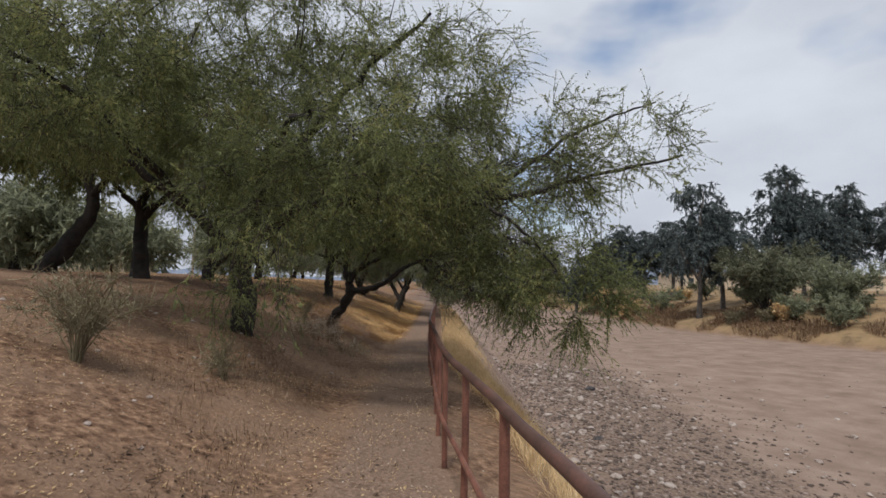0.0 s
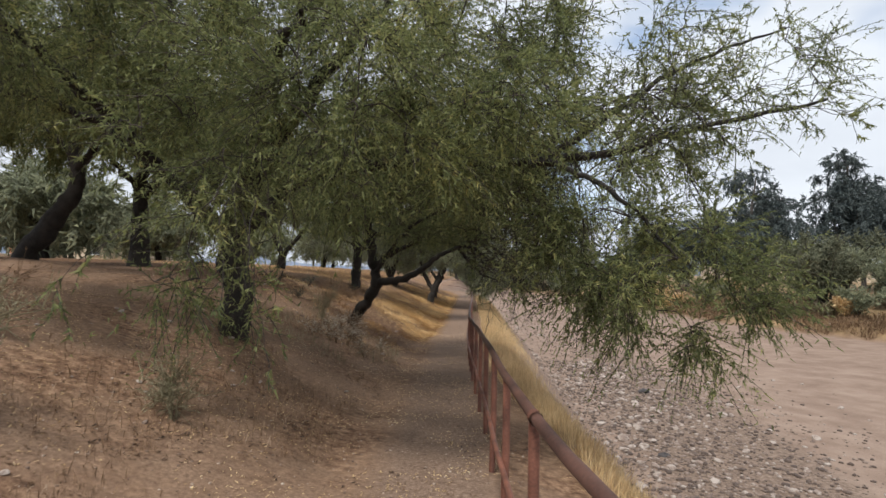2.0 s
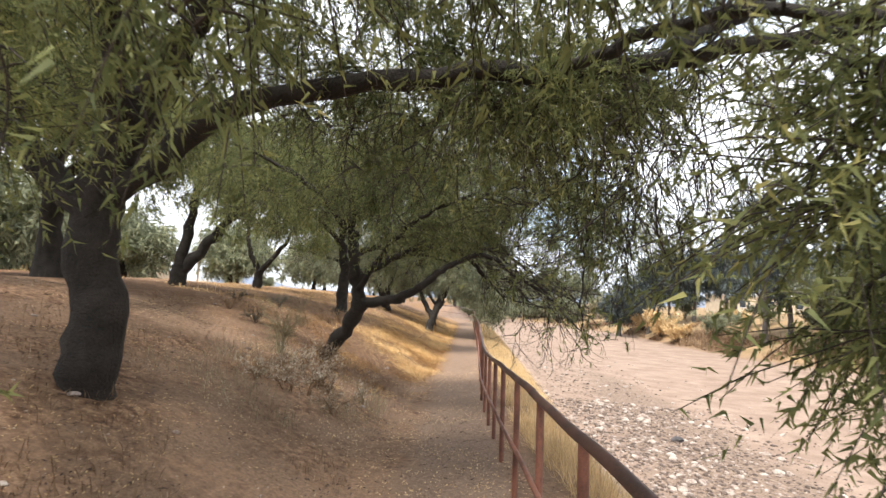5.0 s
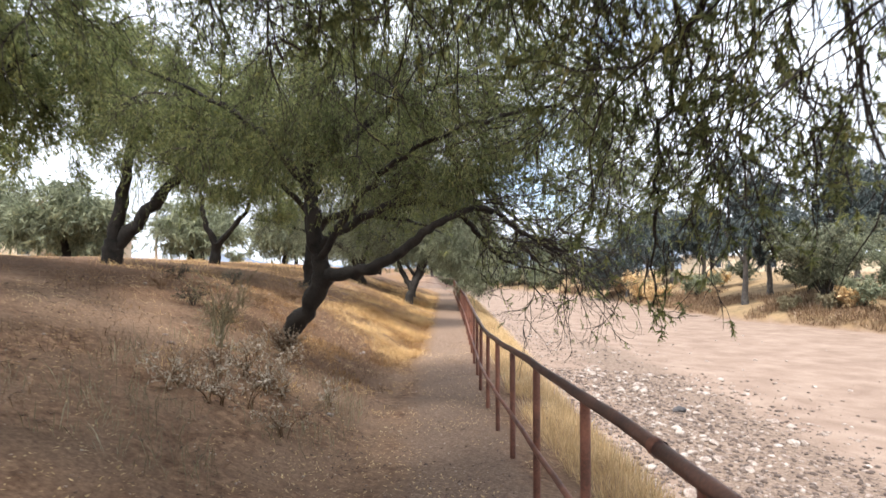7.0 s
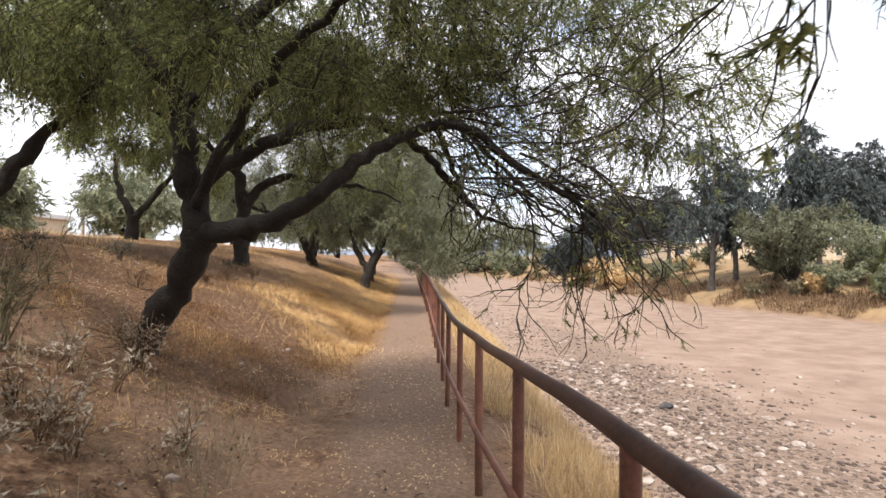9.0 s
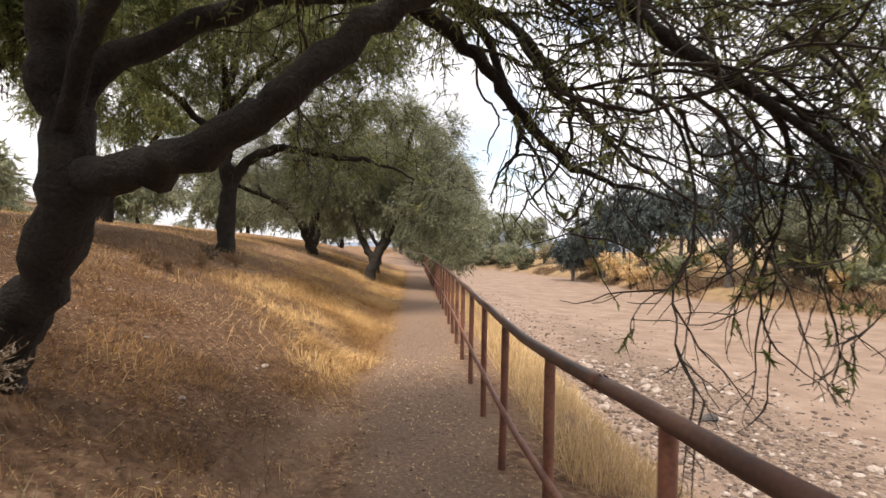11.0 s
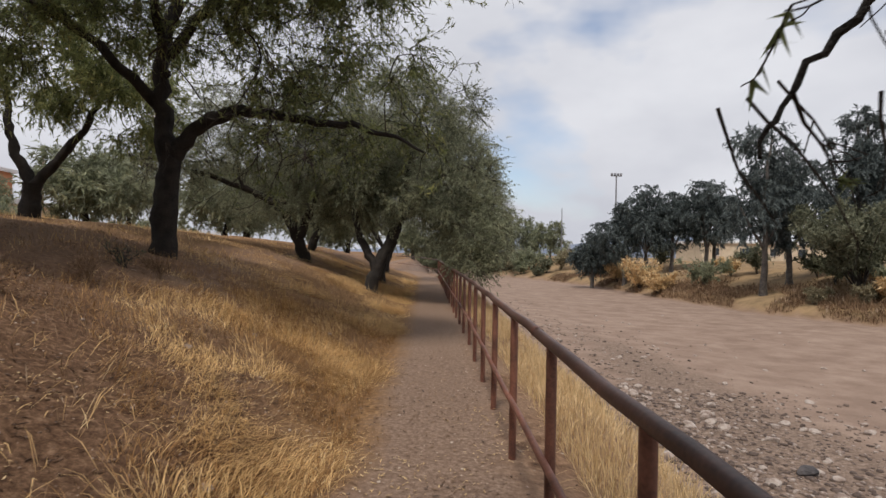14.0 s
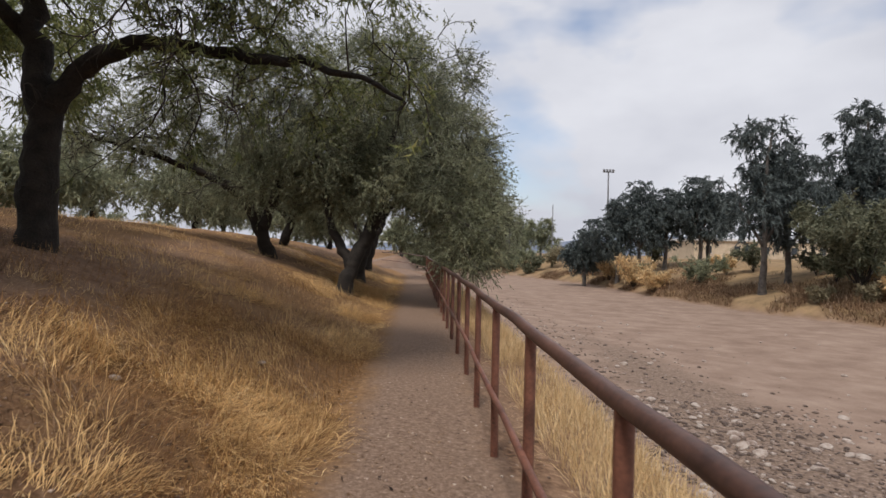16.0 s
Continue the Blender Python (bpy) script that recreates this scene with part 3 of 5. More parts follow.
# the first mesquite, whose crown hangs over path and railing
tree("mesquite_tree", "large dark-trunked mesquite with green drooping feathery crown over the path", [
    ([(-3.85, 9.05, 1.0), (-3.8, 9.1, 1.9), (-3.95, 9.15, 2.8), (-3.6, 9.2, 3.9)], 0.26, 0.19),
    ([(-3.9, 9.1, 2.7), (-5.0, 9.0, 3.7), (-6.2, 8.7, 4.6), (-7.4, 8.3, 5.0)], 0.15, 0.04),
    ([(-3.8, 9.1, 2.9), (-2.6, 9.0, 3.75), (-0.9, 8.6, 3.9), (0.6, 8.0, 3.8), (1.6, 7.7, 3.85), (3.2, 7.8, 4.3), (5.0, 8.2, 4.75)], 0.12, 0.02),
    ([(-3.6, 9.2, 3.8), (-2.6, 9.0, 5.2), (-1.4, 8.8, 6.6), (0.0, 8.8, 7.8)], 0.15, 0.03),
    ([(0.9, 7.6, 3.75), (2.0, 8.2, 4.6), (3.2, 8.4, 5.4), (4.6, 8.6, 6.0)], 0.06, 0.015),
    ([(-5.0, 9.0, 3.7), (-5.4, 7.6, 4.6), (-5.7, 6.2, 5.2), (-5.8, 5.0, 5.4)], 0.1, 0.03),
    ([(-3.7, 9.1, 3.4), (-3.0, 7.6, 4.4), (-2.2, 6.2, 4.8), (-1.6, 5.0, 4.6)], 0.11, 0.03),
    ([(0.6, 8.0, 3.8), (1.0, 9.2, 4.15), (1.15, 10.2, 4.1), (1.05, 10.7, 3.5), (0.95, 10.85, 2.7), (0.9, 10.88, 1.75)], 0.04, 0.006),
    ([(1.0, 9.2, 4.15), (1.7, 10.0, 4.2), (2.3, 10.6, 3.8), (2.7, 10.9, 3.2)], 0.03, 0.007),
    ([(0.2, 7.7, 3.65), (0.9, 6.8, 3.6), (1.5, 6.0, 3.1), (2.0, 5.6, 2.4)], 0.05, 0.012),
], [
    (-1.4, 5.3, 3.85, 2.4, 1.0, 1.15, 2.6), (1.3, 5.9, 2.6, 1.2, 0.8, 0.9, 0.9), (2.4, 6.3, 2.1, 1.2, 0.9, 0.9, 0.8), (-1.4, 7.6, 5.4, 3.4, 2.2, 1.3, 4), (-1.8, 9.6, 6.6, 3.6, 2.6, 1.7, 3),
    (-5.4, 8.4, 5.5, 2.8, 2.4, 1.1, 2), (-5.6, 5.8, 5.3, 2.6, 1.8, 1.15, 3.0), (-7.6, 8.8, 6.6, 2.8, 2.6, 1.7, 2.2), (-6.0, 7.0, 7.2, 2.6, 2.0, 1.2, 1.6), (-4.0, 9.2, 8.0, 3.6, 2.8, 1.8, 1.7), (0.3, 8.6, 7.0, 2.0, 2.0, 1.5, 0.55),
    (-3.4, 6.8, 6.6, 2.4, 1.8, 1.5, 1.4), (4.2, 8.3, 5.0, 1.6, 1.2, 1.2, 0.45), (1.9, 7.8, 5.0, 1.8, 1.4, 1.0, 0.4), (-2.7, 5.0, 2.3, 0.6, 0.5, 0.6, 0.12), (-3.1, 6.9, 3.1, 0.8, 0.6, 0.5, 0.25),
    (0.1, 5.6, 3.6, 1.1, 0.9, 0.8, 0.35), (-1.0, 10.2, 4.6, 3.0, 1.6, 0.8, 1.9), (2.4, 9.6, 4.5, 1.8, 1.5, 0.8, 0.8), (-4.2, 10.6, 4.8, 2.5, 1.6, 0.9, 1.1),
    (0.0, 8.6, 3.7, 1.1, 0.9, 0.5, 0.8), (-0.4, 9.4, 4.2, 1.6, 1.0, 0.6, 0.8),
], 3150, 11, leaves=24, size=0.056, fine=True, bare=[(1.2, 9.0, 3.7, 1.8, 1.4, 1.0, 80), (-1.5, 9.8, 4.1, 2.6, 1.6, 0.7, 90)], sprays=[
    ((0.8, 10.6, 3.7), (0.1, 0.1, -1), 1.5, 0.009, 2, 0.5, 0.35, 18, (0.25, 0.3, 0.2)),
    ((1.5, 10.6, 3.5), (0.15, 0.1, -1), 1.2, 0.009, 2, 0.5, 0.32, 44, (0.4, 0.35, 0.25)),
    ((2.2, 10.6, 3.5), (0.2, 0.1, -0.9), 1.0, 0.009, 2, 0.4, 0.35, 38, (0.45, 0.4, 0.3)),
    ((0.92, 10.87, 2.3), (0.0, 0.05, -1), 0.9, 0.007, 1, 0.5, 0.9, 4, (0.05, 0.05, 0.15)),
    ((0.4, 9.4, 4.2), (0.3, 0.5, -0.4), 1.5, 0.012, 2, 0.4, 0.6, 14, (0.6, 0.5, 0.2)),
    ((-1.2, 9.6, 4.3), (0.2, 0.5, -0.5), 1.4, 0.012, 2, 0.4, 0.6, 14, (0.9, 0.5, 0.2)),
    ((1.0, 7.4, 3.8), (0.85, -0.1, 0.55), 2.6, 0.013, 2, 0.02, 0.7, 11, (0.3, 0.4, 0.25)),
    ((2.0, 7.6, 4.2), (0.9, -0.1, 0.35), 2.3, 0.012, 2, 0.06, 0.7, 10, (0.3, 0.4, 0.3)),
    ((-2.1, 5.1, 3.1), (-0.05, -0.1, -1), 1.5, 0.007, 1, 0.4, 0.9, 9, (0.4, 0.3, 0.25)),
])
# the leaning mesquite
z = gz(-3.3, 15.75)
tree("mesquite_tree", "leaning black-barked mesquite forking low above dry weeds", [
    ([(-3.32, 15.78, z), (-3.12, 15.6, z + 0.32), (-2.8, 15.35, z + 0.68), (-2.5, 15.15, 1.97)], 0.125, 0.17),
    ([(-2.52, 15.15, 1.9), (-2.64, 15.2, 2.41), (-2.7, 15.2, 2.93), (-2.8, 15.2, 3.43), (-2.7, 15.2, 4.4), (-2.3, 15.3, 5.6)], 0.15, 0.05),
    ([(-2.5, 15.15, 1.95), (-1.95, 14.85, 1.98), (-1.47, 14.6, 2.17), (-1.2, 14.5, 2.36), (-0.75, 14.5, 2.7), (-0.1, 14.6, 2.88), (0.4, 14.65, 2.55), (1.1, 14.6, 2.1), (1.65, 14.6, 1.55)], 0.105, 0.009),
    ([(-2.6, 15.2, 2.3), (-2.27, 15.2, 2.62), (-1.53, 15.35, 3.02), (-0.9, 15.6, 3.12), (-0.4, 15.8, 2.85), (-0.07, 15.9, 2.5), (0.17, 15.9, 2.25), (0.54, 15.9, 2.08), (1.0, 15.95, 1.98)], 0.085, 0.008),
    ([(-1.53, 15.35, 3.02), (-0.9, 16.2, 3.6), (-0.3, 16.7, 3.4), (-0.03, 16.86, 2.91), (0.06, 16.86, 2.68), (0.09, 16.86, 2.58), (0.05, 16.86, 2.4)], 0.055, 0.016),
    ([(-2.55, 15.1, 2.2), (-1.9, 14.5, 3.0), (-1.2, 13.9, 3.5), (-0.2, 13.2, 3.8), (0.9, 12.6, 3.8)], 0.06, 0.012),
    ([(-2.6, 15.2, 3.2), (-3.6, 14.9, 4.2), (-4.8, 14.4, 4.8)], 0.08, 0.02),
    ([(-2.7, 15.2, 3.6), (-1.6, 15.6, 4.6), (-0.4, 16.0, 5.2), (1.2, 16.2, 5.2), (2.6, 16.2, 4.8)], 0.09, 0.015),
    ([(-0.9, 16.2, 3.6), (0.0, 16.9, 3.5), (0.6, 17.2, 3.0), (1.0, 17.5, 2.7), (1.6, 17.7, 2.35), (2.4, 17.9, 2.0)], 0.05, 0.012),
    ([(0.05, 16.86, 2.4), (-0.06, 16.84, 2.28), (-0.12, 16.82, 2.15), (-0.17, 16.8, 2.02)], 0.013, 0.004),
    ([(0.05, 16.86, 2.4), (-0.02, 16.9, 2.27), (-0.01, 16.9, 2.06), (-0.04, 16.92, 1.87)], 0.012, 0.004),
    ([(0.09, 16.86, 2.58), (0.22, 16.9, 2.44), (0.31, 16.95, 2.26), (0.35, 17.0, 2.11), (0.41, 17.0, 1.93)], 0.018, 0.005),
    ([(0.07, 16.86, 2.4), (0.35, 16.9, 2.38), (0.58, 17.0, 2.23), (0.78, 17.0, 2.15)], 0.011, 0.004),
    ([(0.35, 17.0, 2.11), (0.49, 17.05, 2.03), (0.85, 17.1, 1.92)], 0.01, 0.003),
    ([(-0.3, 16.7, 3.4), (-0.28, 16.8, 2.95), (-0.15, 16.86, 2.8), (-0.09, 16.86, 2.66), (-0.18, 16.86, 2.49), (-0.17, 16.86, 2.34)], 0.012, 0.004),
    ([(0.0, 16.9, 3.5), (0.37, 16.9, 2.95), (0.56, 16.9, 2.8), (0.84, 16.9, 2.59), (1.44, 17.0, 2.38), (2.1, 17.1, 2.1)], 0.03, 0.007),
    ([(0.6, 17.2, 3.0), (0.66, 17.5, 2.6), (0.5, 17.65, 2.3), (0.3, 17.7, 2.05), (0.2, 17.73, 1.84)], 0.022, 0.006),
], [
    (-1.6, 15.0, 4.6, 2.6, 2.2, 1.5, 3.2), (-1.6, 14.2, 4.0, 1.9, 1.4, 0.9, 1.5), (-1.0, 14.6, 5.7, 2.4, 1.8, 1.0, 1.5), (1.0, 15.2, 3.9, 1.9, 1.4, 0.8, 1.3), (-4.0, 14.6, 4.4, 1.8, 1.6, 1.3, 1.2),
    (0.7, 12.8, 4.0, 1.6, 1.2, 0.7, 0.6), (0.4, 16.0, 5.2, 2.4, 1.6, 1.2, 1.4), (-0.7, 15.3, 3.5, 1.2, 0.9, 0.45, 0.8), (2.2, 15.4, 3.3, 1.0, 0.9, 0.6, 0.5),
], 1400, 23, leaves=22, size=0.048, droop=0.45, fine=True, sprays=[
    ((0.0, 14.9, 2.85), (0.9, -0.05, -0.15), 1.9, 0.014, 2, 0.32, 0.35, 12, (0.4, 0.2, 0.15)),
    ((0.6, 14.7, 2.4), (0.9, 0.0, -0.35), 1.7, 0.012, 2, 0.35, 0.14, 14, (0.35, 0.15, 0.12)),
    ((1.2, 14.6, 2.0), (0.85, 0.0, -0.5), 1.1, 0.009, 2, 0.35, 0.12, 9, (0.3, 0.15, 0.15)),
    ((0.0, 15.9, 2.5), (0.9, 0.0, -0.1), 1.2, 0.009, 2, 0.2, 0.1, 9, (0.3, 0.15, 0.15)),
    ((-0.6, 15.5, 3.1), (0.9, 0.1, 0.1), 2.1, 0.014, 2, 0.12, 0.5, 12, (0.5, 0.3, 0.25)),
    ((0.6, 15.2, 3.4), (0.95, 0.0, 0.05), 2.1, 0.012, 2, 0.1, 0.5, 14, (0.6, 0.4, 0.35)),
    ((-0.5, 15.3, 2.95), (0.5, 0.0, -0.6), 0.7, 0.006, 1, 0.4, 0.7, 10, (0.4, 0.3, 0.1)),
    ((0.02, 16.86, 2.5), (-0.2, 0.0, -0.8), 0.5, 0.006, 1, 0.2, 0.06, 4, (0.05, 0.05, 0.12)),
    ((0.3, 16.95, 2.3), (0.3, 0.1, -0.7), 0.6, 0.007, 2, 0.2, 0.06, 7, (0.1, 0.05, 0.12)),
    ((0.7, 16.95, 2.7), (0.6, 0.1, -0.5), 0.8, 0.008, 2, 0.25, 0.12, 10, (0.3, 0.1, 0.12)),
    ((1.4, 17.3, 2.6), (0.8, 0.1, -0.3), 0.7, 0.009, 2, 0.25, 0.15, 12, (0.4, 0.3, 0.2)),
    ((0.45, 17.65, 2.3), (0.2, 0.1, -0.8), 0.42, 0.007, 1, 0.2, 0.05, 6, (0.2, 0.1, 0.25)),
    ((0.9, 17.4, 2.9), (0.4, 0.0, -0.8), 0.7, 0.008, 2, 0.3, 0.08, 8, (0.4, 0.2, 0.2)),
])
# the straight mesquite on the slope
tree("mesquite_tree", "upright mesquite with one long level limb, rooted in golden grass", [
    ([(-5.38, 26.5, 1.2), (-5.36, 26.5, 2.2), (-5.3, 26.5, 3.2)], 0.25, 0.19),
    ([(-5.32, 26.5, 3.1), (-5.5, 26.5, 4.2), (-5.4, 26.6, 5.6), (-5.0, 26.8, 7.2)], 0.19, 0.06),
    ([(-5.3, 26.5, 3.15), (-4.7, 26.4, 3.7), (-3.9, 26.2, 3.95), (-2.9, 26.0, 3.75), (-1.8, 25.8, 3.6), (-0.8, 25.6, 3.2)], 0.15, 0.02),
    ([(-5.45, 26.5, 4.0), (-6.4, 25.8, 5.0), (-7.6, 25.0, 5.6)], 0.11, 0.03),
    ([(-5.4, 26.6, 5.0), (-4.2, 26.0, 6.0), (-3.0, 25.2, 6.6), (-1.9, 24.6, 6.6)], 0.1, 0.02),
    ([(-5.4, 26.5, 4.6), (-5.0, 25.0, 5.6), (-4.6, 23.6, 6.0)], 0.09, 0.02),
], [
    (-5.0, 26.0, 6.6, 3.4, 2.8, 1.7, 3), (-2.4, 25.6, 5.0, 1.8, 1.8, 1.2, 0.7), (-7.4, 25.4, 5.6, 2.2, 2.2, 1.4, 1.3), (-4.4, 23.4, 6.2, 2.0, 1.6, 1.0, 1.0),
    (-2.4, 27.0, 4.0, 1.8, 1.6, 0.8, 0.35), (-6.6, 23.4, 6.6, 2.4, 1.8, 1.2, 1.2), (-2.6, 25.2, 6.5, 2.0, 1.8, 1.2, 1.7), (-4.6, 25.0, 8.0, 2.8, 2.2, 1.2, 1.2),
], 1650, 31, leaves=14, size=0.085, bare=[(-3.4, 25.6, 5.0, 2.4, 1.6, 1.6, 40)], sprays=[
    ((-2.4, 25.2, 6.6), (0.8, -0.2, 0.05), 2.2, 0.016, 2, 0.18, 0.7, 16, (0.7, 0.6, 0.6)), ((-3.6, 25.6, 5.0), (0.7, -0.2, -0.1), 1.8, 0.016, 2, 0.25, 0.45, 14, (1.0, 0.6, 0.6)),
    ((-2.6, 25.8, 3.8), (0.6, -0.2, -0.3), 1.6, 0.012, 2, 0.25, 0.5, 10, (0.9, 0.4, 0.2))])
# mesquites over the path beyond
z = gz(-5.0, 36.5)
tree("mesquite_tree", "mesquite with long bowed trunk beside the path", [
    ([(-4.9, 36.3, z), (-5.15, 36.2, z + 0.6), (-5.6, 36.0, 2.87), (-6.3, 36.0, 3.35), (-7.05, 36.0, 3.65), (-8.9, 35.2, 4.25), (-10.2, 34.8, 4.5)], 0.22, 0.04),
    ([(-5.2, 36.2, z + 0.7), (-4.6, 36.0, 3.4), (-3.8, 35.6, 5.0), (-3.0, 35.2, 6.4)], 0.17, 0.04),
    ([(-7.05, 36.0, 3.65), (-7.2, 36.0, 4.6), (-7.0, 36.0, 5.8)], 0.08, 0.03),
], [(-6.6, 35.4, 5.6, 2.8, 2.2, 1.6, 2), (-3.6, 35.2, 6.0, 2.8, 2.4, 2.2, 3), (-2.9, 34.8, 3.6, 1.6, 1.6, 1.4, 1.5), (-4.6, 35.4, 3.6, 1.6, 1.6, 1.0, 1.0), (-8.2, 35.6, 4.8, 2.2, 2.0, 1.2, 1.2), (-4.6, 37.4, 4.2, 2.4, 2.0, 1.7, 1.8), (-6.6, 38.5, 3.9, 2.2, 1.6, 1.2, 0.8)],
     1500, 41, leaf=OLIVE, leaves=19, size=0.072, sprays=[((-8.4, 35.4, 4.3), (-0.8, -0.2, 0.2), 2.0, 0.02, 2, 0.15, 0.6, 14, (0.8, 0.3, 0.2)), ((-5.5, 34.4, 5.6), (-0.3, -0.8, 0.3), 2.2, 0.02, 2, 0.2, 0.7, 14, (1.6, 0.4, 0.8))])
tree("mesquite_tree", "dense grey-green mesquite leaning over path and railing", [
    ([(-2.45, 33.9, 0.55), (-2.2, 34.0, 1.2), (-1.85, 34.2, 2.0), (-1.6, 34.4, 2.8)], 0.2, 0.15),
    ([(-2.3, 34.0, 1.0), (-2.8, 34.3, 2.0), (-3.2, 34.6, 3.4), (-3.4, 34.6, 4.8)], 0.15, 0.04),
    ([(-1.7, 34.4, 2.5), (-0.8, 34.2, 3.6), (0.3, 33.8, 4.2), (1.3, 33.4, 3.7)], 0.13, 0.02),
    ([(-1.6, 34.4, 2.6), (-1.4, 34.8, 4.2), (-1.0, 35.2, 6.0), (-0.6, 35.4, 7.2)], 0.14, 0.03),
], [(-1.2, 34.6, 5.6, 2.4, 2.4, 2.0, 4), (0.2, 33.8, 3.6, 1.5, 1.8, 1.5, 2.4), (0.75, 33.0, 2.2, 0.9, 1.3, 1.0, 1.3), (-3.0, 34.6, 3.8, 1.6, 1.6, 1.4, 1.6), (-1.0, 34.2, 3.2, 1.6, 1.6, 0.8, 1.2), (0.6, 32.6, 1.5, 0.7, 1.0, 0.6, 0.5), (0.3, 36.0, 2.4, 0.9, 1.4, 1.0, 0.7)],
     1600, 43, leaf=OLIVE, leaves=20, size=0.07, sprays=[((0.2, 33.4, 3.3), (0.5, -0.3, 0.0), 1.0, 0.012, 2, 0.25, 0.8, 14, (0.4, 0.6, 0.7)), ((-0.8, 34.0, 5.8), (0.5, -0.4, 0.3), 1.2, 0.014, 2, 0.2, 0.7, 14, (0.7, 0.7, 0.8)), ((0.6, 32.2, 2.2), (0.4, -0.4, -0.5), 1.0, 0.01, 2, 0.3, 0.6, 12, (0.5, 0.4, 0.4))])
tree("mesquite_tree", "shaded mesquite filling the grove behind others", [
    ([(-6.2, 43.5, 1.4), (-5.9, 43.5, 2.6), (-5.4, 43.6, 4.0), (-5.2, 43.6, 5.4)], 0.2, 0.08),
    ([(-5.9, 43.5, 2.6), (-7.2, 43.4, 3.8), (-8.6, 43.2, 4.6)], 0.12, 0.03),
], [(-5.6, 43.6, 5.0, 3.2, 2.6, 2.0, 3), (-8.2, 43.2, 4.2, 2.2, 2.0, 1.3, 1.2), (-4.4, 43.0, 3.2, 1.6, 1.6, 1.2, 1)], 520, 59, leaf=OLIVE, leaves=12, size=0.14)
tree("mesquite_tree", "rounded mesquite arching over the end of the path", [
    ([(-2.6, 39.0, 0.6), (-2.3, 39.0, 1.7), (-1.9, 39.2, 2.8)], 0.2, 0.14),
    ([(-1.9, 39.2, 2.7), (-0.6, 39.2, 3.9), (0.8, 39.2, 4.4)], 0.12, 0.03),
    ([(-2.1, 39.1, 2.4), (-2.6, 39.4, 4.2), (-2.4, 39.6, 6.2)], 0.12, 0.03),
], [(-1.2, 39.4, 5.4, 3.2, 2.6, 2.2, 3), (1.2, 39.2, 3.4, 1.6, 1.8, 1.5, 1.5), (-4.0, 39.6, 4.6, 2.2, 2.0, 1.6, 1)], 900, 47, leaf=OLIVE, leaves=12, size=0.11)
tree("mesquite_tree", "far mesquite arching over the path behind others", [
    ([(-3.0, 47.0, 0.7), (-2.6, 47.0, 2.0), (-2.0, 47.2, 3.4), (-1.4, 47.4, 5.0)], 0.2, 0.06),
    ([(-2.8, 47.0, 1.4), (-3.6, 47.2, 2.6), (-4.4, 47.4, 4.0)], 0.14, 0.04),
], [(-1.8, 47.4, 5.6, 3.4, 2.8, 2.2, 3), (1.0, 47.2, 3.4, 1.9, 1.8, 1.6, 1.4), (-4.6, 47.4, 4.6, 2.4, 2.2, 1.8, 1.4)], 460, 53, leaf=OLIVE, leaves=10, size=0.16)

# trees on the slope and the level ground above it
tree("mesquite_tree", "crooked dark mesquite trunk on the shaded slope", [
    ([(-10.9, 13.4, 2.4), (-10.2, 13.4, 3.3), (-9.7, 13.5, 4.2), (-9.9, 13.5, 5.4)], 0.27, 0.13),
    ([(-9.8, 13.5, 4.4), (-8.8, 13.2, 5.4), (-7.8, 12.8, 5.8)], 0.12, 0.03),
    ([(-9.9, 13.5, 5.0), (-11.2, 13.2, 6.0), (-12.6, 13.0, 6.4)], 0.12, 0.03),
], [(-10.2, 13.0, 7.0, 3.8, 3.2, 2.4, 4), (-7.8, 12.6, 5.8, 1.8, 1.8, 1.2, 1), (-12.8, 12.8, 6.0, 2.4, 2.2, 1.5, 1.4), (-11.0, 11.4, 6.6, 2.6, 2.0, 1.4, 1.4)], 900, 61, leaves=13, size=0.12)
tree("mesquite_tree", "dark straight mesquite trunk on the shaded slope", [
    ([(-9.7, 16.3, 2.3), (-9.75, 16.3, 3.6), (-9.7, 16.3, 4.8), (-9.3, 16.4, 6.0)], 0.27, 0.12),
    ([(-9.7, 16.3, 4.2), (-8.6, 16.2, 5.2), (-7.6, 16.0, 5.6)], 0.13, 0.03),
    ([(-9.7, 16.3, 4.4), (-10.8, 16.4, 5.4), (-11.9, 16.4, 6.0)], 0.12, 0.03),
], [(-9.6, 16.4, 6.8, 3.2, 2.8, 1.7, 3), (-7.6, 16.0, 5.6, 1.8, 1.8, 1.1, 1), (-11.4, 16.4, 6.2, 2.2, 2.2, 1.4, 1.2)], 760, 67, leaves=13, size=0.12)
tree("mesquite_tree", "black V-shaped mesquite stems at the top of the slope", [
    ([(-9.9, 22.4, 2.1), (-9.85, 22.4, 2.8)], 0.3, 0.24),
    ([(-9.9, 22.4, 2.6), (-9.6, 22.4, 4.2), (-9.4, 22.4, 5.5), (-9.0, 22.5, 6.8)], 0.2, 0.08),
    ([(-9.8, 22.4, 2.6), (-8.7, 22.4, 3.9), (-7.6, 22.4, 5.0), (-6.8, 22.4, 6.2)], 0.2, 0.06),
], [(-9.2, 22.4, 7.0, 3.0, 2.8, 1.6, 3), (-7.0, 22.2, 6.4, 2.2, 2.2, 1.4, 2), (-11.6, 22.2, 5.8, 2.0, 2.2, 1.2, 1), (-7.4, 21.6, 5.6, 2.2, 2.0, 1.0, 2)], 800, 71, leaves=13, size=0.12)
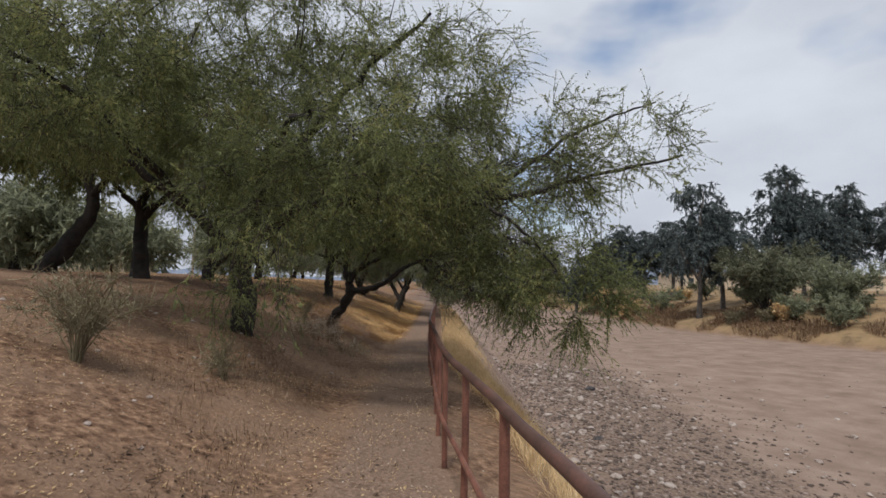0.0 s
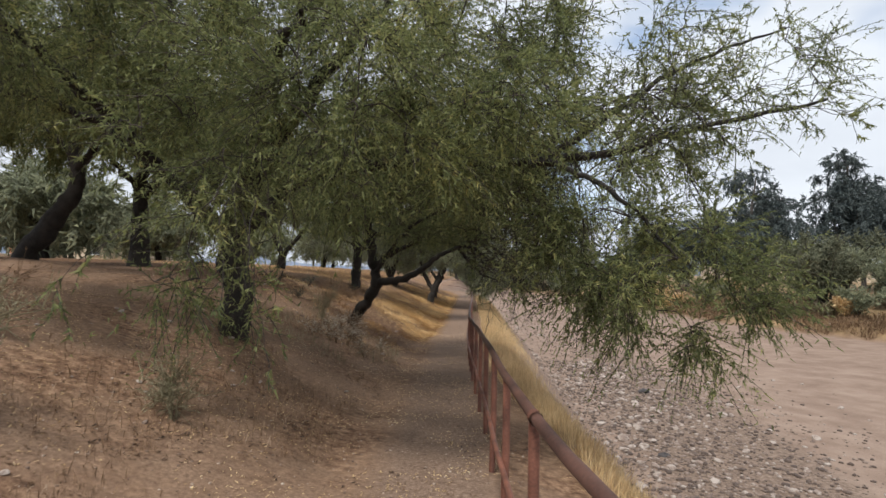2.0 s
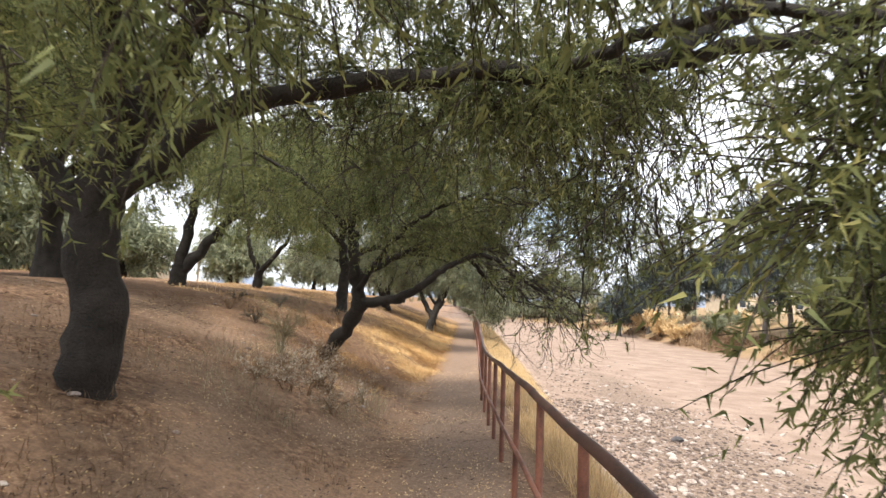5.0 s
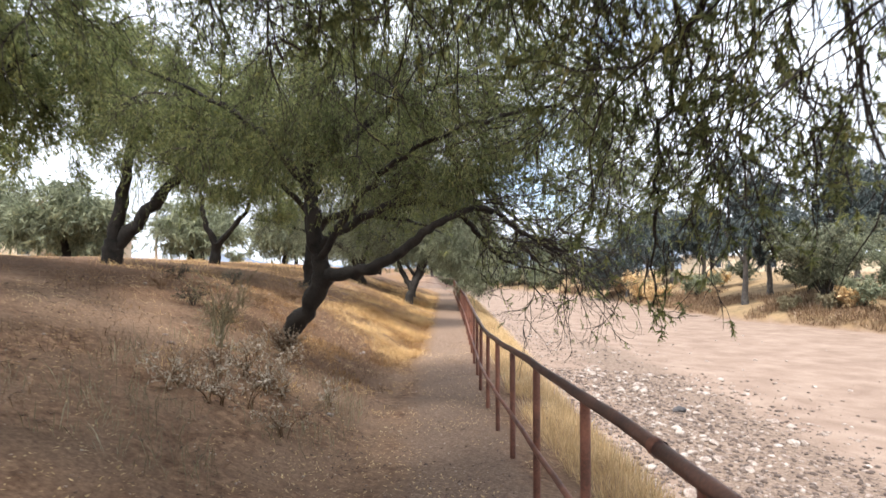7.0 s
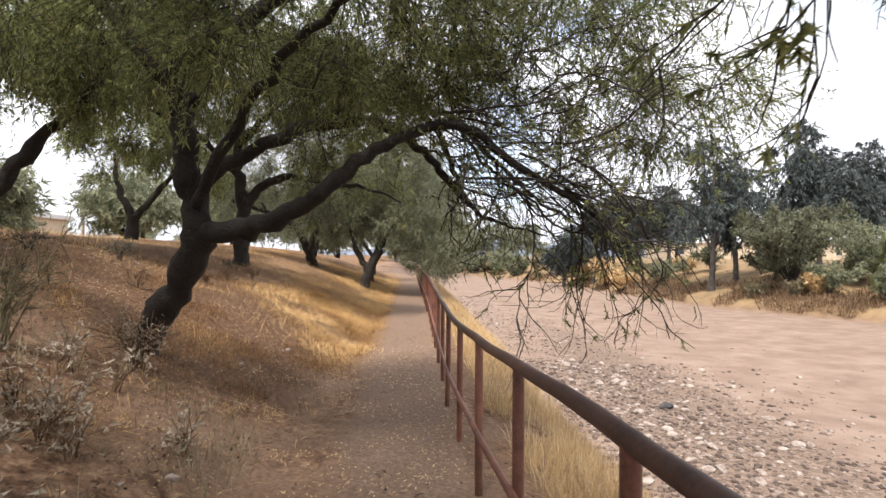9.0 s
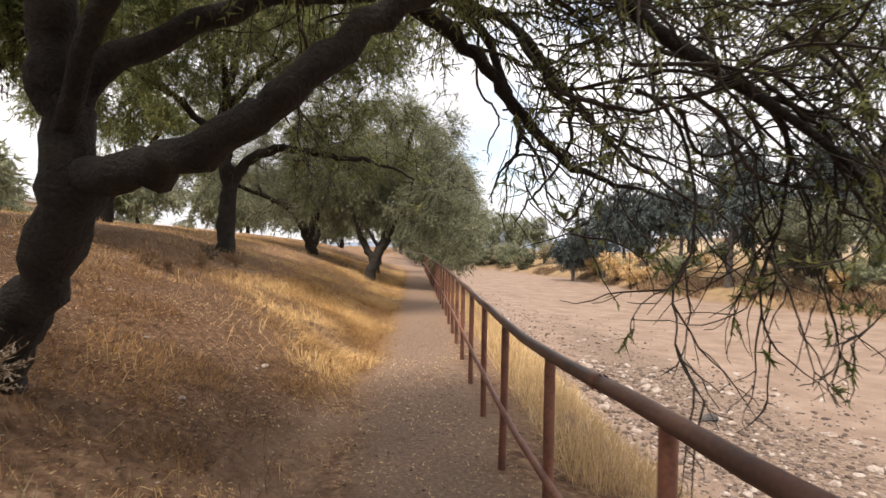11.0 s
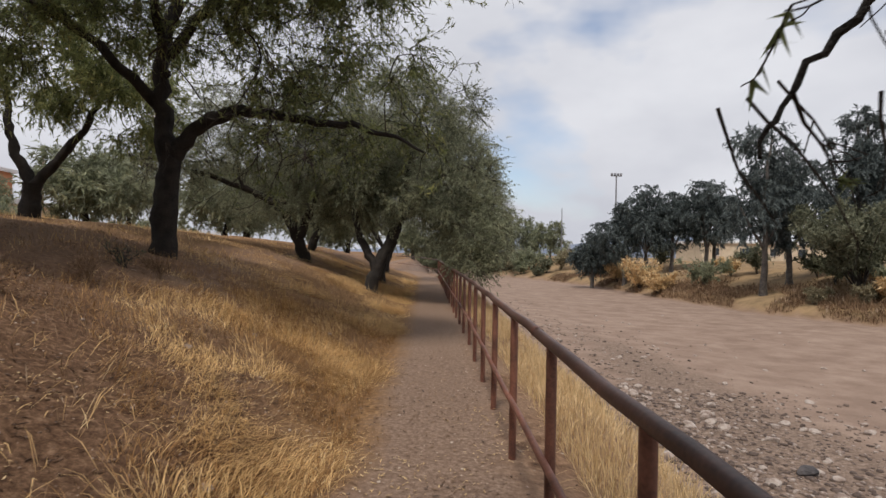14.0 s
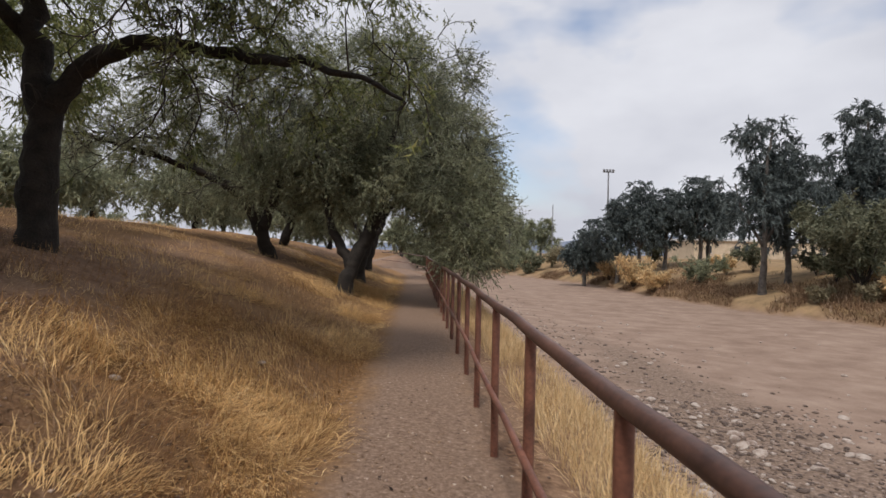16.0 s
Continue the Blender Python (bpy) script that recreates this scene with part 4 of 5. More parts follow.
tree("mesquite_tree", "small forked mesquite at the top of the slope", [
    ([(-10.1, 30.0, 2.1), (-10.0, 30.0, 3.0)], 0.24, 0.2),
    ([(-10.05, 30.0, 2.9), (-10.5, 30.0, 4.0), (-10.7, 30.0, 5.2)], 0.15, 0.05),
    ([(-10.0, 30.0, 2.9), (-9.1, 30.0, 4.0), (-8.4, 30.0, 5.2)], 0.15, 0.05),
], [(-9.8, 30.0, 6.0, 3.2, 2.6, 1.7, 3), (-7.8, 29.8, 4.8, 1.6, 1.8, 1.0, 1)], 360, 73, leaves=12, size=0.13)

rt = np.random.default_rng(9)
for x, y, h in ((-24, 30, 5.0), (-30, 42, 6.0), (-18, 46, 4.6), (-14.5, 56, 5.4), (-24, 62, 6.5), (-34, 26, 5.5), (-40, 55, 7.0), (-12, 74, 6.0), (-22, 84, 7.0), (-7, 62, 5.5), (-27, 16, 5.0), (-38, 10, 6.0), (-17, 22, 4.2), (-20, 36, 4.4), (-34, 44, 6.5), (-28, 36, 5.5), (-42, 68, 7.5), (-47, 50, 7.0), (-32, 54, 6.0), (-16, 66, 6.0)):
    z = gz(x, y)
    j = rt.uniform(-0.5, 0.5, 8)
    tree("park_tree", "rounded olive-green desert tree on level ground", [
        ([(x, y, z), (x + j[0] * 0.5, y, z + h * 0.25), (x + j[1], y + j[2], z + h * 0.55)], 0.2, 0.1),
        ([(x + j[0] * 0.5, y, z + h * 0.25), (x + 1.2 + j[3], y, z + h * 0.5)], 0.11, 0.04),
        ([(x + j[0] * 0.5, y, z + h * 0.25), (x - 1.3 + j[4], y, z + h * 0.5)], 0.11, 0.04),
    ], [(x, y, z + h * 0.62, h * 0.5, h * 0.5, h * 0.34, 3), (x + 1.4 + j[5], y, z + h * 0.45, h * 0.34, h * 0.34, h * 0.26, 1), (x - 1.5 + j[6], y, z + h * 0.42, h * 0.34, h * 0.34, h * 0.26, 1)],
        150, int(400 + x * 3 + y), leaf=OLIVE, twigs=6, leaves=12, size=0.36, spread=0.95, keep_clear=False, group="trees on the level ground")

# gum trees beyond the wash
for x, y, h in ((39, 84, 21), (44, 87, 15), (56, 91, 21), (61, 94, 18), (67, 92, 19), (34, 118, 15), (39, 121, 17), (44, 122, 15), (49, 119, 16), (53, 124, 14), (74, 88, 17), (30, 124, 10), (84, 90, 18), (58, 84, 14)):
    z = gz(x, y)
    j = rt.uniform(-1, 1, 10)
    tree("gum_tree", "tall dark blue-green gum tree beyond the wash", [
        ([(x, y, z), (x + j[0] * 0.4, y, z + h * 0.3), (x + j[1] * 0.8, y, z + h * 0.6), (x + j[2], y, z + h * 0.9)], 0.4, 0.1),
        ([(x + j[0] * 0.4, y, z + h * 0.28), (x + 2 + j[3], y, z + h * 0.5), (x + 3 + j[3], y, z + h * 0.66)], 0.2, 0.06),
        ([(x + j[0] * 0.4, y, z + h * 0.25), (x - 2 + j[4], y, z + h * 0.45), (x - 3 + j[4], y, z + h * 0.6)], 0.2, 0.06),
    ], [(x + j[5], y, z + h * 0.86, h * 0.16, h * 0.16, h * 0.13, 1.4), (x + 2.4 + j[6], y, z + h * 0.64, h * 0.2, h * 0.2, h * 0.14, 1.6), (x - 2.4 + j[7], y, z + h * 0.6, h * 0.2, h * 0.2, h * 0.14, 1.6),
        (x + j[8], y, z + h * 0.42, h * 0.24, h * 0.22, h * 0.12, 1.3), (x + j[9] * 2, y, z + h * 0.7, h * 0.14, h * 0.14, h * 0.16, 1)],
        170, int(300 + x * 3 + y), leaf=GUM, bark=BARK_GREY, twigs=6, leaves=17, size=0.54, spread=1.3, droop=0.7, keep_clear=False, group="gum trees beyond the wash")

# far mesquites and gums that close the view up the wash
for x, y, h in ((16, 196, 15), (23, 204, 17), (30, 198, 14), (9, 210, 15), (36, 190, 12), (-4, 150, 9), (2, 170, 10)):
    z = gz(x, y)
    j = rt.uniform(-1, 1, 6)
    tree("distant_tree", "hazy green tree far up the wash", [
        ([(x, y, z), (x + j[0] * 0.4, y, z + h * 0.35), (x + j[1], y, z + h * 0.7)], 0.35, 0.1),
        ([(x + j[0] * 0.4, y, z + h * 0.3), (x + 2.5, y, z + h * 0.55)], 0.2, 0.06),
    ], [(x + j[2], y, z + h * 0.7, h * 0.32, h * 0.3, h * 0.26, 2), (x + 2 + j[3], y, z + h * 0.45, h * 0.34, h * 0.3, h * 0.25, 1.5), (x - 2.4 + j[4], y, z + h * 0.45, h * 0.34, h * 0.3, h * 0.25, 1.5)],
        100, int(500 + x * 3 + y), leaf=OLIVE, bark=BARK_GREY, twigs=6, leaves=12, size=0.85, spread=1.5, keep_clear=False, group="trees far up the wash")


# ---- shrubs ----
def shrub(name, label, x, y, h, w, seed, leaf, count=40, size=0.05, leaves=10, stems=9, group="", twigs=5, spread=0.3):
    """A many-stemmed bush: bare stems from one root and small leaves towards their ends."""
    r = np.random.default_rng(seed)
    z = gz(x, y)
    root = thing(name, (0, 0, 0), label, "shrub", group)
    lines, tips = [], []
    for _ in range(stems):
        a = r.uniform(0, 6.283)
        lean = r.uniform(0.15, 0.9) * w
        end = np.array([x + math.cos(a) * lean, y + math.sin(a) * lean, z + h * r.uniform(0.6, 1.0)])
        mid = np.array([x + math.cos(a) * lean * 0.35, y + math.sin(a) * lean * 0.35, z + h * 0.45]) + r.normal(0, 0.04 * h, 3)
        line = smooth_line([(x + r.normal(0, 0.03), y + r.normal(0, 0.03), z - 0.06), mid, end], 6)
        lines.append((line, np.linspace(0.008, 0.003, 6) * max(1, 1.4 * h)))
        for _ in range(max(1, count // stems)):
            b = line[r.integers(2, 6)] + r.normal(0, 0.02, 3)
            for _ in range(twigs):
                e = r.normal(0, 0.6, 3) + np.array([math.cos(a) * 0.3, math.sin(a) * 0.3, 0.45])
                e *= r.uniform(0.5, 1.2) * spread / np.linalg.norm(e)
                if h < 1.2:
                    lines.append(([b, b + e * 0.5 + r.normal(0, 0.02, 3) * spread, b + e], [0.004, 0.003, 0.002]))
                tips.append((b, b + e))
    v, f = tube_arrays(lines, 3)
    tagged(mesh_object("stemwork", v, f, {PALEWEED: DRYWEED, DRYWEED: DRYWEED, GREYWEED: GREYWEED}.get(leaf, TWIG), root), kind="stuff")
    T = np.array(tips)
    u = r.uniform(0.2, 1.05, (len(T), leaves, 1))
    p = (T[:, None, 0] * (1 - u) + T[:, None, 1] * u).reshape(-1, 3)
    d = r.normal(0, 1, p.shape) + np.array([0, 0, 0.4])
    d /= np.linalg.norm(d, axis=1)[:, None]
    sd = np.cross(d, r.normal(size=p.shape))
    sd /= np.linalg.norm(sd, axis=1)[:, None]
    ln = size * r.uniform(0.5, 1.4, (len(p), 1))
    q = np.stack([p + sd * ln * 0.18, p + d * ln, p - sd * ln * 0.18], axis=1).reshape(-1, 3)
    tagged(mesh_object("foliage", q, np.arange(len(q)).reshape(-1, 3), leaf, root), kind="stuff")
    return root


shrub("sage_bush", "grey-green wispy bush on leaf litter", -3.8, 3.5, 0.95, 0.95, 1, GREYWEED, 130, 0.035, 6, 24)
shrub("sage_bush", "small grey-green twiggy bush in tree shade", -2.7, 5.0, 0.5, 0.4, 2, GREYWEED, 30, 0.035, 6, 10)
shrub("sage_bush", "sparse dead twiggy bush on dusty soil", -4.9, 5.2, 0.6, 0.6, 3, DRYWEED, 40, 0.03, 5, 12)
shrub("weed_bush", "dry brown weed bush by the leaning tree", -3.78, 14.3, 0.85, 0.5, 4, GREYWEED, 44, 0.03, 5, 13)
shrub("weed_bush", "dry brown weed bush at the leaning tree's foot", -3.1, 15.2, 0.42, 0.35, 5, PALEWEED, 30, 0.035, 7, 10)
rs = np.random.default_rng(17)
for i in range(17):
    x, y = rs.uniform(-3.4, -2.05), rs.uniform(11.6, 14.4)
    shrub("weed_bush", "knee-high dry weed with pale seed heads", x, y, rs.uniform(0.16, 0.34), 0.3, 20 + i, PALEWEED, 9, 0.045, 6, 6, group="dry weeds on the slope", spread=0.22)
for i in range(10):
    x, y = rs.uniform(-6.5, -3.4), rs.uniform(16, 26)
    shrub("weed_bush", "small grey dry weed among golden grass", x, y, rs.uniform(0.2, 0.36), 0.3, 60 + i, SAGE if i % 3 == 0 else DRYWEED, 20, 0.03, 6, 8, group="weeds among the grass", spread=0.2)

shrub("large_bush", "broad grey-green bush on the far bank", 44.5, 76, 9.0, 8.5, 90, SAGE, 620, 0.36, 13, 30, twigs=6, spread=1.5)
shrub("large_bush", "broad olive bush on the far bank", 50, 70, 6.0, 6.0, 91, OLIVE, 360, 0.32, 13, 26, twigs=6, spread=1.4)
shrub("large_bush", "dark green bush under the gum trees", 52, 84, 6.0, 5.5, 92, OLIVE, 300, 0.34, 12, 22, twigs=6, spread=1.4)
for i in range(44):
    y = rs.uniform(52, 190)
    x = float(ramp_at(y, FAR_BANK)) + rs.uniform(1.2, 16) * (1 if i % 3 else 0.4)
    h = rs.uniform(0.9, 2.6) * (1 + y / 160)
    kind = (0 if i % 8 == 0 else 3) if i % 4 == 0 else i % 4
    shrub("bank_bush", ("golden dry bush on the far bank", "olive bush on the far bank", "grey-green bush on the far bank", "pale tawny dry bush on the far bank")[kind], x, y, h, h * rs.uniform(0.8, 1.4), 120 + i,
          (PALESTRAW, OLIVE, SAGE, GREYWEED)[kind], 60, 0.3 * (1 + y / 200), 9, 12, group="bushes on the far bank", twigs=5, spread=0.3 * h)
for i in range(12):
    x, y = rs.uniform(-2, 28), rs.uniform(165, 190)
    shrub("bank_bush", "olive bush closing the far end of the wash", x, y, rs.uniform(3, 5.5), rs.uniform(3, 5), 180 + i, OLIVE, 70, 0.6, 9, 12, group="bushes up the wash", twigs=5, spread=1.3)
for i in range(26):
    x, y = rs.uniform(-60, -22), rs.uniform(4, 95)
    shrub("hedge_bush", "olive bush on the level ground above the slope", x - 6, y, rs.uniform(1.6, 3.2), rs.uniform(1.6, 2.8), 220 + i, OLIVE, 60, 0.3, 9, 12, group="bushes on the level ground", twigs=5, spread=0.8)


# ---- distant buildings, wall, poles ----
def box(bm, x0, y0, z0, x1, y1, z1, bevel=0.02):
    m = bmesh.ops.create_cube(bm, size=1)
    bmesh.ops.scale(bm, vec=(x1 - x0, y1 - y0, z1 - z0), verts=m["verts"])
    bmesh.ops.translate(bm, vec=((x0 + x1) / 2, (y0 + y1) / 2, (z0 + z1) / 2), verts=m["verts"])
    if bevel:
        edges = list({e for v in m["verts"] for e in v.link_edges})
        bmesh.ops.bevel(bm, geom=edges, offset=bevel, segments=1, affect="EDGES")


def one_box(name, dims, mat, parent, label="", bevel=0.02):
    bm = bmesh.new()
    box(bm, *dims, bevel)
    return part(name, bm, mat, parent, label)


wall = thing("garden_wall", (0, 0, 0), "long low cream stucco wall beyond the trees", "wall", kind="structure")
for i in range(11):
    y = 14 + i * 8
    one_box("wall_panel", (-56.12, y + 0.25, 1.2, -55.9, y + 7.75, 3.25), STUCCO, wall)
    one_box("pier", (-56.2, y - 0.25, 1.2, -55.8, y + 0.25, 3.5), STUCCO, wall)
    one_box("coping", (-56.2, y + 0.25, 3.25, -55.82, y + 7.75, 3.35), WHITE, wall)


def building(name, label, x, y, w, d, h, mat, roof, windows):
    z = gz(x, y) - 0.3
    root = thing(name, (0, 0, 0), label, "building")
    one_box("wall", (x, y, z, x + w, y + d, z + h), mat, root)
    one_box("roof", (x - 0.4, y - 0.4, z + h, x + w + 0.4, y + d + 0.4, z + h + 0.5), roof, root, "pale flat roof edge")
    for k in range(windows):
        u = x + w * (k + 0.5) / windows
        win = one_box("window", (u - 0.7, y - 0.06, z + h * 0.4, u + 0.7, y + 0.02, z + h * 0.75), GLASS, root, bevel=0)
        one_box("sill", (u - 0.8, y - 0.16, z + h * 0.4 - 0.12, u + 0.8, y + 0.0, z + h * 0.4 - 0.004), WHITE, win, bevel=0)
    return root


building("warehouse", "long low white-roofed building behind gum trees", 62, 148, 60, 14, 4.6, STUCCO, WHITE, 9)
building("warehouse", "small cream building with orange walls beyond the trees", -73.5, 88, 16, 9, 9.6, TERRACOTTA, WHITE, 4)
building("house", "pale low house glimpsed between tree trunks", -54, 70, 14, 9, 3.4, STUCCO, WHITE, 3)


def pole(name, label, x, y, top, r, mat, lamps):
    z = gz(x, y)
    root = thing(name, (0, 0, 0), label, "pole")
    v, f = tube_arrays([([(x, y, z - 0.2), (x, y, z + (top - z) * 0.5), (x, y, top)], [r, r * 0.85, r * 0.65])], 8)
    mesh_object("mast", v, f, mat, root, smooth=True)
    if lamps:
        one_box("crossbar", (x - 1.3, y - 0.08, top - 0.25, x + 1.3, y + 0.08, top - 0.05), mat, root)
        for k in range(4):
            u = x - 1.05 + k * 0.7
            one_box("floodlight", (u - 0.24, y - 0.3, top - 0.05 + 0.02, u + 0.24, y + 0.12, top + 0.45), GREYMETAL, root, bevel=0.06)
    return root


pole("light_pole", "tall steel sports floodlight pole behind gum trees", 60, 97, 20.8, 0.2, GREYMETAL, True)
pole("light_pole", "tall steel sports floodlight pole behind gum trees", 42, 148, 20.2, 0.22, GREYMETAL, True)
pole("utility_pole", "plain thin grey pole far up the wash", 34.5, 169, 14.2, 0.16, GREYMETAL, False)
pole("utility_pole", "plain bleached wooden pole on the level ground", -21.2, 47.5, 6.8, 0.09, POLEWOOD, False)

hills_x = np.linspace(-2600, 2600, 90)
hz = 40 + 30 * np.sin(hills_x / 310) + 22 * np.sin(hills_x / 127 + 1) + 9 * np.sin(hills_x / 45)
hv = np.concatenate([np.stack([hills_x, np.full(90, 2150.0) - np.abs(hills_x) * 0.2, np.full(90, -20.0)], -1), np.stack([hills_x, np.full(90, 2190.0) - np.abs(hills_x) * 0.2, np.clip(hz, 12, None)], -1)])
hf = np.array([(i, i + 1, 91 + i, 90 + i) for i in range(89)])
tagged(mesh_object("backdrop", hv, hf, HILL), "mountain line on the horizon, tinted blue-grey for distance haze", "hills", kind="structure")

# ---- stones ----
stone_meshes = []
for k in range(10):
    r = np.random.default_rng(700 + k)
    bm = bmesh.new()
    bmesh.ops.create_icosphere(bm, subdivisions=2, radius=1)
    cuts = r.normal(size=(9, 3))
    cuts /= np.linalg.norm(cuts, axis=1)[:, None]
    depth = r.uniform(0.55, 0.9, 9)
    squash = np.array([1.0, r.uniform(0.65, 0.95), r.uniform(0.4, 0.65)])
    for vtx in bm.verts:
        p = np.array(vtx.co)
        for c, dd in zip(cuts, depth):
            over = p @ c - dd
            if over > 0:
                p = p - c * over * 0.9
        vtx.co = p * squash * (1 + r.normal(0, 0.025))
    me = bpy.data.meshes.new("stone")
    bm.to_mesh(me)
    bm.free()
    me.materials.append(STONE)
    stone_meshes.append(me)
dark_mesh = stone_meshes[3].copy()
dark_mesh.materials.clear()
dark_mesh.materials.append(DARKSTONE)
rk = np.random.default_rng(77)


def shingle_spot(r):
    y = r.uniform(0, 40) if r.random() < 0.85 else r.uniform(40, 90)
    s = 3.7 + abs(r.normal(0, 4.5)) + 0.03 * max(y, 0) * r.uniform(0, 2)
    return float(ramp_at(y, FENCE_X)) + s, y


def put_stone(x, y, size, me, label, group):
    ob = new("stone", me)
    ob.matrix_basis = pose(x, y, gz(x, y) + size * 0.16, rk.uniform(-15, 15), rk.uniform(-15, 15), rk.uniform(0, 360)) @ Matrix.Diagonal((size, size, size, 1))
    tagged(ob, label, "stone", group)
    return ob


for i in range(230):
    x, y = shingle_spot(rk)
    put_stone(x, y, rk.uniform(0.10, 0.24), stone_meshes[i % 10], "grey-brown river stone lying in the dry wash", "stones in the wash")
for i in range(60):
    s, y = rk.uniform(9, 30), rk.uniform(14, 75)
    put_stone(float(ramp_at(y, FENCE_X)) + s, y, rk.uniform(0.07, 0.18), stone_meshes[i % 10], "brown stone alone on the sandy wash bed", "stones on the sand")
for x, y, size in ((8.9, 30.6, 0.36), (6.4, 19.5, 0.22), (7.2, 24.2, 0.2)):
    put_stone(x, y, size, dark_mesh, "blackish boulder lying in the dry wash", "dark stones in the wash")
for x, y, size in ((11.2, 26.5, 0.26), (12.2, 29.5, 0.22), (9.3, 25.4, 0.2)):
    put_stone(x, y, size, stone_meshes[1], "large pale stone lying in the dry wash", "pale stones in the wash")
for i in range(60):
    s, y = rk.uniform(-6.5, -1.7), rk.uniform(1, 26)
    put_stone(float(ramp_at(y, FENCE_X)) + s, y, rk.uniform(0.02, 0.06), stone_meshes[i % 10], "small pale stone on the dusty slope", "stones on the slope")


def pebble_field(name, label, spots, sizes, mat, r):
    """Many small uneven stones, joined."""
    bm = bmesh.new()
    if sizes.max() > 0.02:
        bmesh.ops.create_icosphere(bm, subdivisions=1, radius=1)
    else:
        bmesh.ops.create_cube(bm, size=1.5)
        bmesh.ops.triangulate(bm, faces=bm.faces[:])
    bm.verts.ensure_lookup_table()
    ball = np.array([v.co for v in bm.verts])
    tri = np.array([[v.index for v in fc.verts] for fc in bm.faces])
    bm.free()
    n = len(spots)
    scale = np.stack([sizes, sizes * r.uniform(0.6, 1, n), sizes * r.uniform(0.35, 0.65, n)], -1)
    turn = r.uniform(0, 6.283, n)
    v = ball[None] * (1 + r.normal(0, 0.13, (n, len(ball), 1))) * scale[:, None]
    c, s = np.cos(turn)[:, None], np.sin(turn)[:, None]
    v = np.stack([v[..., 0] * c - v[..., 1] * s, v[..., 0] * s + v[..., 1] * c, v[..., 2]], -1)
    z = ground_z(spots[:, 0], spots[:, 1]) + sizes * 0.12
    v = v + np.concatenate([spots, z[:, None]], 1)[:, None]
    f = (tri[None] + (np.arange(n) * len(ball))[:, None, None]).reshape(-1, 3)
    return tagged(mesh_object(name, v.reshape(-1, 3), f, mat), label, "stones", kind="stuff")


spots = np.array([shingle_spot(rk) for _ in range(14000)])
pebble_field("pebbles", "grey-brown pebbles strewn over the dry wash bed", spots, rk.uniform(0.03, 0.15, 14000) * rk.uniform(0.3, 1, 14000), STONE, rk)
ys = rk.uniform(-3, 26, 16000)
sp = np.stack([ramp_at(ys, FENCE_X) + rk.uniform(-5.5, 0.5, 16000), ys], -1)
pebble_field("gravel", "loose small gravel on path and slope", sp, 0.0035 + 0.012 * rk.uniform(0, 1, 16000) ** 3, GRAVEL, rk)


# ---- grass, litter ----
def blades(name, label, x, y, length, lean, width, mat, r, sink=0.02, category="grass", swirl=0.0):
    """Grass blades: each one a narrow bent leaf of two quads, leaning by its own angle."""
    n = len(x)
    z = ground_z(x, y) - sink
    a = r.uniform(0, 6.283, n)
    if swirl:
        flow = 1.9 * np.sin(0.8 * x + 0.5 * y) + 1.6 * np.sin(1.3 * y - 0.9 * x + 1.0) + 0.9 * np.sin(2.7 * x + 2.1 * y)
        a = np.where(r.random(n) < swirl, flow + r.normal(0, 0.45, n), a)
    d = np.stack([np.cos(a) * np.sin(lean), np.sin(a) * np.sin(lean), np.cos(lean)], -1)
    side = np.stack([-np.sin(a), np.cos(a), np.zeros(n)], -1) * width[:, None]
    sway = r.normal(0, 0.12, (n, 3)) * length[:, None]
    p0 = np.stack([x, y, z], -1)
    p1 = p0 + d * length[:, None] * 0.55 + sway * 0.4
    p2 = p0 + d * length[:, None] + sway
    p2[:, 2] -= length * np.sin(lean) * 0.35
    p2[:, 2] = np.maximum(p2[:, 2], z + sink + 0.015)
    v = np.stack([p0, p1 + side * 0.6, p2, p1 - side * 0.6], 1).reshape(-1, 3)
    f = np.arange(4 * n).reshape(-1, 4)
    return tagged(mesh_object(name, v, f, mat), label, category, kind="stuff")


def patchy(x, y, seed):
    q = np.random.default_rng(seed).uniform(0, 6.283, 8)
    return np.sin(1.1 * x + 0.5 * y + q[0]) + np.sin(0.7 * y - 1.4 * x + q[1]) + 0.8 * np.sin(2.3 * x + 1.7 * y + q[2]) + 0.8 * np.sin(2.9 * y - 1.9 * x + q[3])


rg = np.random.default_rng(88)
n = 230000
y = rg.uniform(12.5, 46, n)
u = np.abs(rg.normal(0, 2.3, n)) + 0.02
x = ramp_at(y, FENCE_X) - 1.34 - u + 0.12 * np.sin(y * 1.9) + rg.normal(0, 0.1, n)
thick = patchy(x, y, 5) + patchy(x * 2.3, y * 2.3, 6) * 0.7
keep = (thick > 0.3 + 0.45 * u + 1.1 * np.clip(u - 1.4, 0, 2) * np.clip((23 - y) / 2.5, 0, 1) - 0.9 * np.clip((y - 16) / 8, 0, 1)) | (rg.random(n) < 0.06)
keep &= rg.random(n) < np.clip((y - 16.5 - 0.5 * u + 0.4 * patchy(x, y, 9)) / 4.5, 0.08, 1)
keep |= (patchy(x * 1.5, y * 1.5, 63) + 0.6 * patchy(x * 4, y * 4, 64) > 1.7) & (y < 17) & (rg.random(n) < 0.25)
x, y, u = x[keep], y[keep], u[keep]
m = len(x)
tall = 0.6 + 0.4 * np.sin(0.9 * x + 0.7 * y) * np.sin(0.8 * y - 0.5 * x)
blades("dry_grass", "golden dry grass, partly flattened, along the path", x, y, rg.uniform(0.16, 0.5, m) * tall * np.clip(1.15 - 0.09 * u, 0.5, 1), np.clip(rg.normal(1.1, 0.36, m), 0.05, 1.54), rg.uniform(0.003, 0.0065, m), STRAW, rg, swirl=0.8)
n = 66000
y = rg.uniform(-4, 50, n)
